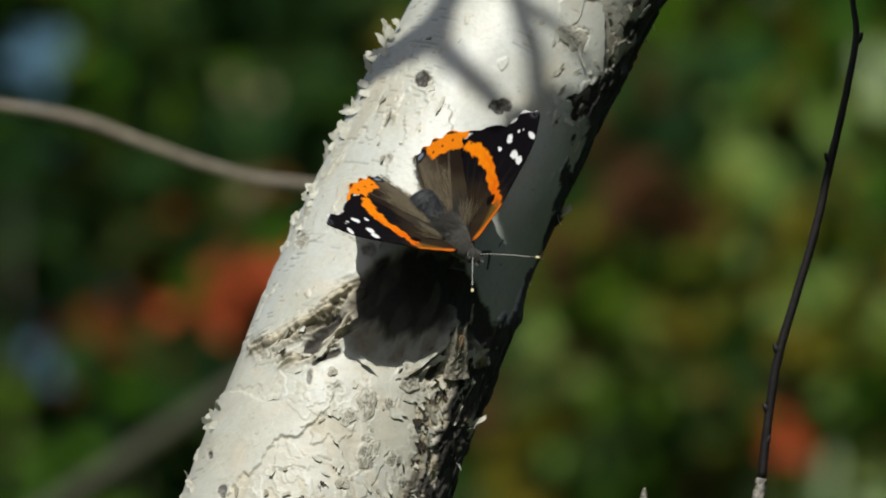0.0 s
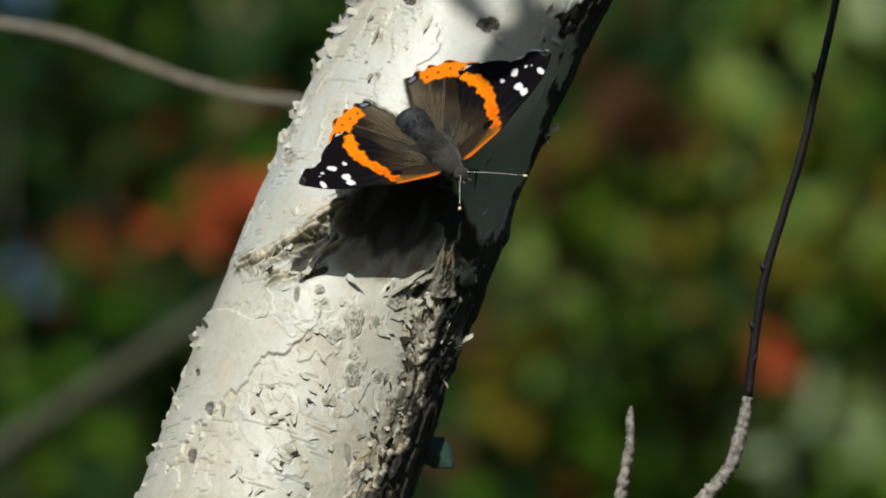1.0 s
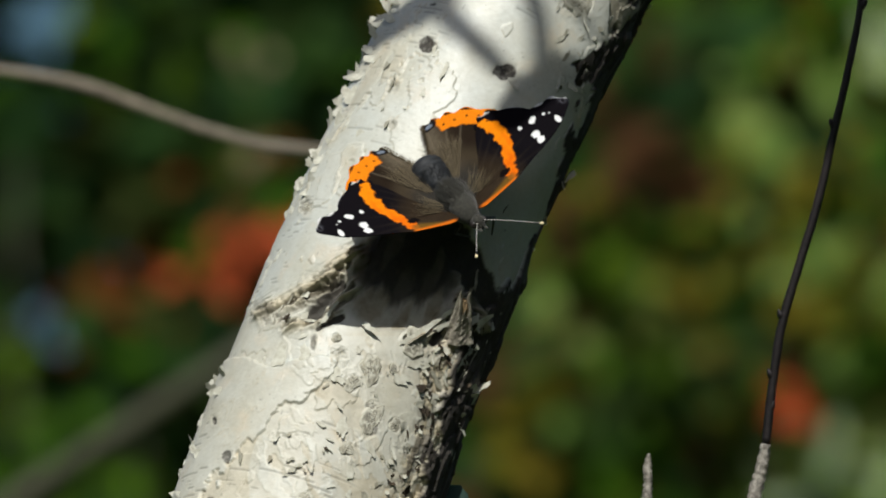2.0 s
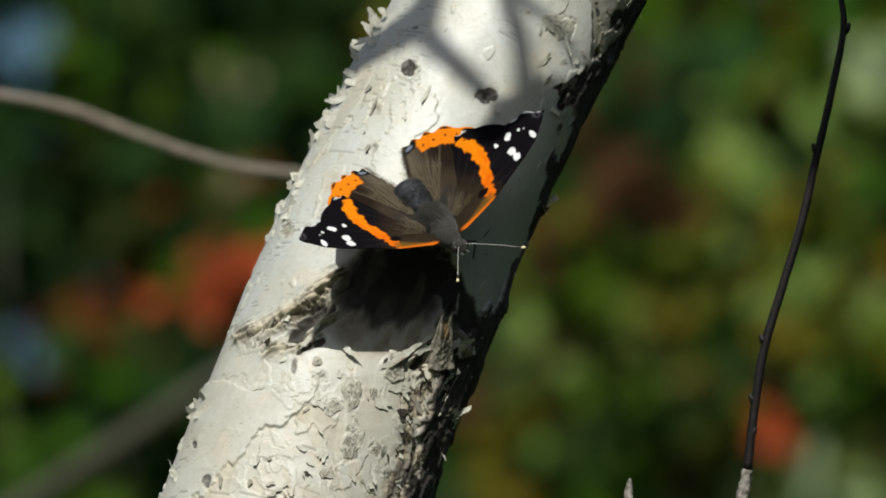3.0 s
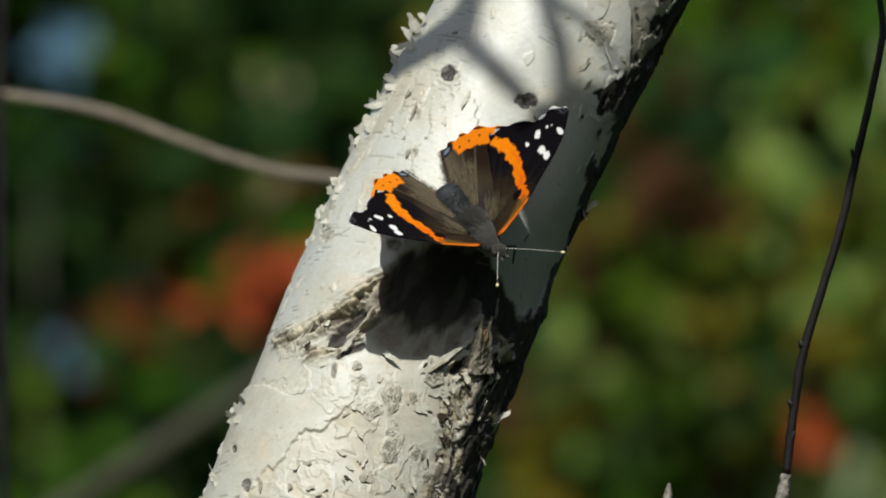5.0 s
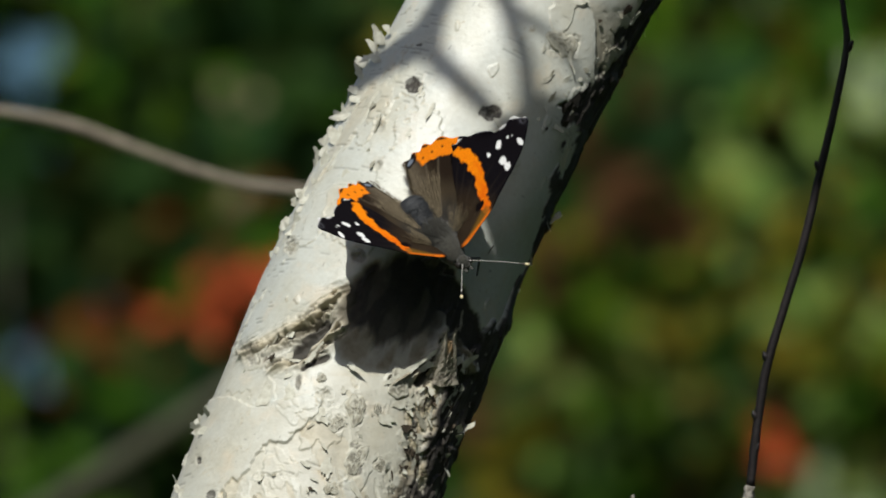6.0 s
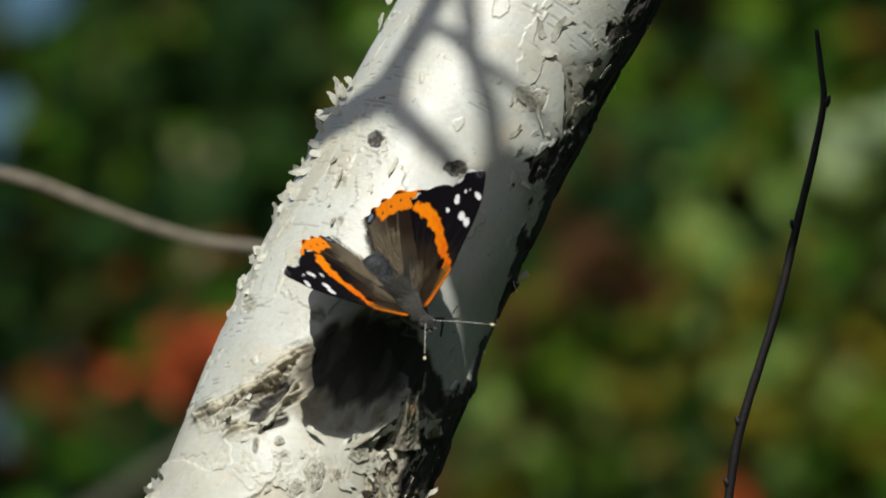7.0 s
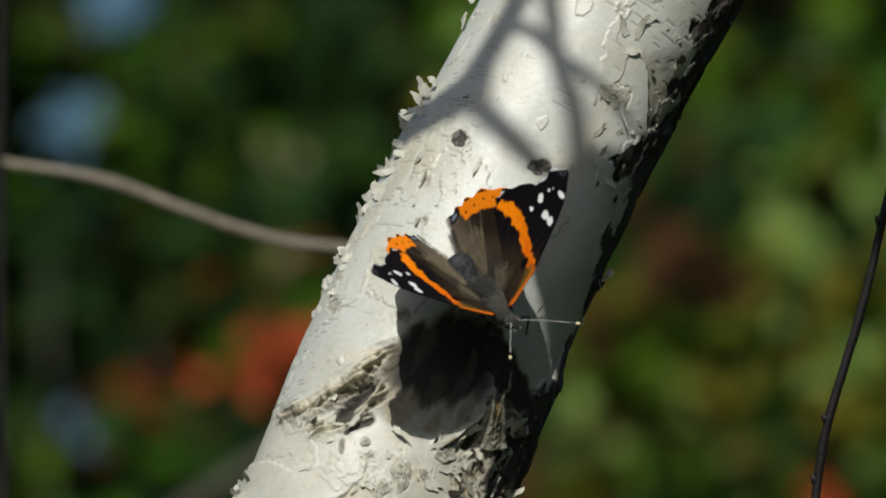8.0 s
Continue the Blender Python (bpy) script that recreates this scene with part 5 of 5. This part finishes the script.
def fuzz(name, count, centre, radii, length, parent, seed, lean=(0, -0.5, 0.3), material=None):
    rng = random.Random(seed)
    bm = bmesh.new()
    for _ in range(count):
        d = Vector((rng.gauss(0, 1), rng.gauss(0, 1), rng.gauss(0, 1))).normalized()
        if d.z < -0.3:
            continue
        p = Vector(centre) + Vector((d.x * radii[0], d.y * radii[1], d.z * radii[2]))
        w = (d + Vector(lean) + Vector((rng.gauss(0, 0.25), rng.gauss(0, 0.25), rng.gauss(0, 0.25)))).normalized() * length * rng.uniform(0.5, 1.2)
        s = w.orthogonal().normalized() * 0.045
        q = w.cross(s).normalized() * 0.045
        tri = [bm.verts.new(v * 0.001) for v in (p + s, p - s * 0.5 + q, p - s * 0.5 - q)]
        tip = bm.verts.new((p + w) * 0.001)
        for i in range(3):
            bm.faces.new((tri[i], tri[(i + 1) % 3], tip))
    return part(name, bm, material or FUR, parent, "soft grey-brown hairs", smooth=False)


PERCH = on_stem(*[np.array(q) for q in where(3.4, 5.9)])
BODY = Matrix(((-0.8596, 0.4868, -0.1553, 0.00325), (-0.2451, -0.6595, -0.7106, PERCH[1] - 0.0096), (-0.4483, -0.5728, 0.6863, 1.50676), (0, 0, 0, 1)))


def butterfly():
    b = empty("butterfly", BODY, "red admiral butterfly, black wings with orange bands and white spots", "butterfly")
    thorax = blob("thorax", [(-1.5, -0.8, 1.5), (0.0, -0.6, 2.2), (2.5, -0.5, 2.65), (5.0, -0.6, 2.65), (7.0, -0.9, 2.0), (8.2, -1.1, 1.1)], FUR, b, 1.0, label="furry grey-brown thorax")
    thorax.location = (-0.0002, 0.0, 0.0009)
    abdomen = blob("abdomen", [(0.0, -1.0, 1.9), (-2.0, -1.0, 2.3), (-4.5, -0.9, 2.8), (-7.0, -0.7, 3.1), (-8.8, -0.7, 3.1), (-10.0, -0.8, 2.7), (-10.6, -0.9, 1.6), (-10.8, -0.9, 0.5)], SLATE, b, 1.08, label="dark ringed abdomen", bumps=0.05)
    for y, z, r in ((-2.2, -1.0, 2.36), (-3.8, -0.92, 2.67), (-5.4, -0.84, 2.92), (-7.0, -0.7, 3.14), (-8.6, -0.7, 3.17)):
        blob("segment_ring", [(y + 0.5, z, r - 0.15), (y + 0.2, z, r + 0.01), (y - 0.2, z, r + 0.03), (y - 0.55, z, r - 0.2)], SLATE, abdomen, 1.08)
    head = blob("head", [(7.4, -1.3, 0.9), (8.2, -1.4, 1.25), (9.0, -1.6, 1.2), (9.7, -1.8, 0.7), (9.9, -1.8, 0.3)], FUR, b, 1.0)
    head.location = (-0.0007, 0.0008, 0.0014)
    for s in (1, -1):
        bm = bmesh.new()
        bmesh.ops.create_icosphere(bm, subdivisions=3, radius=0.00072, matrix=Matrix.Translation((s * 0.00105, 0.0086, -0.0014)))
        part("eye", bm, CHITIN, head, "glossy dark compound eye")
        a0 = Vector((s * 0.45, 9.0, -0.7))
        way = (Vector((4.9, 8.6, 1.1)) if s > 0 else Vector((-9.3, 6.2, -2.0))).normalized()
        reach = 10.0 if s > 0 else 11.3
        pts = [a0 + way * d + Vector((0, 0, 0.25 * math.sin(d / reach * 3.14))) for d in np.linspace(0, reach, 40)]
        bm = bmesh.new()
        tube(bm, [(*(p * 0.001), 0.00008 if i < 34 else 0.00008 + 0.00003 * (i - 33)) for i, p in enumerate(pts)], 7)
        ant = part("antenna", bm, CHITIN, head, "thin antenna banded black and white")
        for i in range(2, 34, 2):
            bm = bmesh.new()
            tube(bm, [(*((pts[i] * (1 - f) + pts[i + 1] * f) * 0.001), 0.000115) for f in (0.0, 0.95)], 7)
            part("antenna_band", bm, BAND, ant)
        bm = bmesh.new()
        tube(bm, [(*(p * 0.001), r) for p, r in ((pts[37], 0.0002), (pts[38], 0.00030), (pts[39], 0.00030), (pts[39] + way * 0.25, 0.00012))], 9)
        part("antenna_club", bm, CLUB, ant, "pale yellow antenna tip")
        stem("palp", [(s * 0.0004, 0.0093, -0.0020, 0.0003), (s * 0.0006, 0.0104, -0.0018, 0.00028), (s * 0.0006, 0.0112, -0.0012, 0.0001)], FUR, head, steps=4, sides=7)
        # legs down to the bark
        inv = BODY.inverted()
        for y0, fx, fz in ((5.6, 8.8 - s * 2.0, -0.8 - s * 0.2), (3.0, 4.2 - s * 2.6, 3.2 - s * 0.6)):
            foot = inv @ Vector(on_stem(np.array(where(fx, fz)[0]), np.array(where(fx, fz)[1]), 0.15))
            hip = Vector((s * 1.2, y0, -2.4)) * 0.001
            knee = (hip + foot) * 0.5 + Vector((s * 0.0025, 0.0005, 0.0012))
            bm = bmesh.new()
            tube(bm, [(*hip, 0.00035), (*(hip * 0.5 + knee * 0.5), 0.0003), (*knee, 0.00026), (*(knee * 0.5 + foot * 0.5), 0.0002), (*foot, 0.00016)], 7)
            part("leg", bm, CHITIN, b, "thin dark leg")
    fuzz("thorax_fur", 3200, (0, 2.8, -0.5), (2.5, 4.6, 2.5), 2.2, thorax, 31, lean=(0, -2.2, 0.1))
    fuzz("head_fur", 300, (0, 8.4, -1.4), (1.1, 1.2, 1.1), 0.7, head, 32)
    fuzz("abdomen_fur", 2200, (0, -5.8, -0.8), (3.1, 4.6, 3.0), 1.0, abdomen, 33, lean=(0, -1.5, 0.1), material=SLATE)
    wings = []
    rng = random.Random(44)
    for s in (1, -1):
        hw = wing("hindwing", HIND, hind_pattern, s, -0.25, b, "brown hindwing with an orange border")
        fw = wing("forewing", FORE, fore_pattern, s, 0.15, b, "black forewing with orange band and white spots")
        wings += [(hw, s, False), (fw, s, True)]
        # long soft hairs that lie on the wing's root
        for w, rootx, rooty, a0, a1, reach, count, up in ((hw, 0.6, 2.0, -1.55, -0.95, 13.0, 430, -0.1), (fw, 1.5, 4.5, -1.0, -0.1, 6.0, 150, 0.3)):
            bm = bmesh.new()
            for _ in range(count):
                a, r = rng.uniform(a0, a1), rng.uniform(0.35 * reach, reach)
                p = Vector((rootx + r * math.cos(a), rooty + r * math.sin(a), up))
                d = Vector((math.cos(a + rng.gauss(0, 0.15)), math.sin(a + rng.gauss(0, 0.15)), rng.uniform(0.03, 0.30))) * rng.uniform(1.2, 3.0)
                n = Vector((-d.y, d.x, 0)).normalized() * 0.035
                vs = [p + n, p - n, p + Vector((0, 0, 0.05)), p + d]
                vs = [bm.verts.new(Vector((s * q.x, q.y, q.z)) * 0.001) for q in vs]
                for f in ((0, 1, 3), (1, 2, 3), (2, 0, 3)):
                    bm.faces.new([vs[k] for k in f])
            if w is hw:
                # soft fringe along the inner margin
                edge = smooth_line(HIND[12:17], 30)
                for _ in range(420):
                    ex, ey = edge[rng.randrange(len(edge))]
                    p = Vector((ex + rng.uniform(0.0, 0.6), ey, -0.3 + rng.uniform(-0.2, 0.2)))
                    d = Vector((rng.uniform(-0.9, -0.3), rng.uniform(-0.9, -0.2), rng.uniform(-0.2, 0.3))) * rng.uniform(0.5, 1.3)
                    n = Vector((-d.y, d.x, 0)).normalized() * 0.035
                    vs = [bm.verts.new(Vector((s * q.x, q.y, q.z)) * 0.001) for q in (p + n, p - n, p + Vector((0, 0, 0.05)), p + d)]
                    for f in ((0, 1, 3), (1, 2, 3), (2, 0, 3)):
                        bm.faces.new([vs[k] for k in f])
            part("wing_hair", bm, HAIR, w, "fine brown hairs", smooth=False)
    return b, wings


BUTTERFLY, WINGS = butterfly()


# ------------------------------------------------------------------ what moves
def motions():
    # seconds, degrees by which forewings and hindwings stand up from flat, and the forewings' swing forward
    beat = [(0, 38.0, 35.0, 2.6), (0.1, 29.5, 28.0, 0.6), (0.3, 28.0, 26.5, 0.0), (0.5, 27.2, 25.8, -0.1), (0.7, 20.0, 20.5, -0.4), (0.85, 17.6, 18.8, -0.6), (1.0, 16.4, 18.0, -0.8), (1.2, 16.3, 17.4, 0.0),
            (1.5, 15.8, 17.2, 0.0), (1.9, 16.6, 18.0, 0.2), (2.3, 18.8, 19.4, 0.4), (2.5, 19.8, 20.3, 0.3), (2.9, 22.4, 22.8, 0.1), (3.0, 24.2, 24.1, 0.0), (3.2, 28.8, 27.4, 0.5), (3.5, 29.9, 28.5, 0.7), (4.0, 31.0, 29.2, 0.5), (4.5, 31.9, 29.6, 0.8),
            (4.7, 35.0, 32.0, 1.8), (5.3, 35.8, 33.6, 2.0), (5.8, 37.0, 35.5, 2.2), (6.0, 39.2, 35.8, 2.8), (6.5, 40.8, 37.8, 3.0), (7.0, 44.8, 42.0, 3.8), (7.5, 42.4, 39.6, 2.2), (7.6, 44.6, 42.4, 3.6), (8.0, 46.0, 44.4, 4.4)]
    for ob, s, fore in WINGS:
        root = Vector((s * 0.0015, 0.0045, 0))
        for_wing = []
        for t, a, b, swing in beat:
            if fore:
                m = pose(0, 0, 0, 0, -s * a, 0) @ Matrix.Translation(root) @ pose(0, 0, 0, 0, 0, s * swing) @ Matrix.Translation(-root)
            else:
                m = pose(0, 0, 0, 0, -s * min(b, a - 0.5), 0)
            for_wing.append((t, m))
        walk(ob, for_wing)


motions()
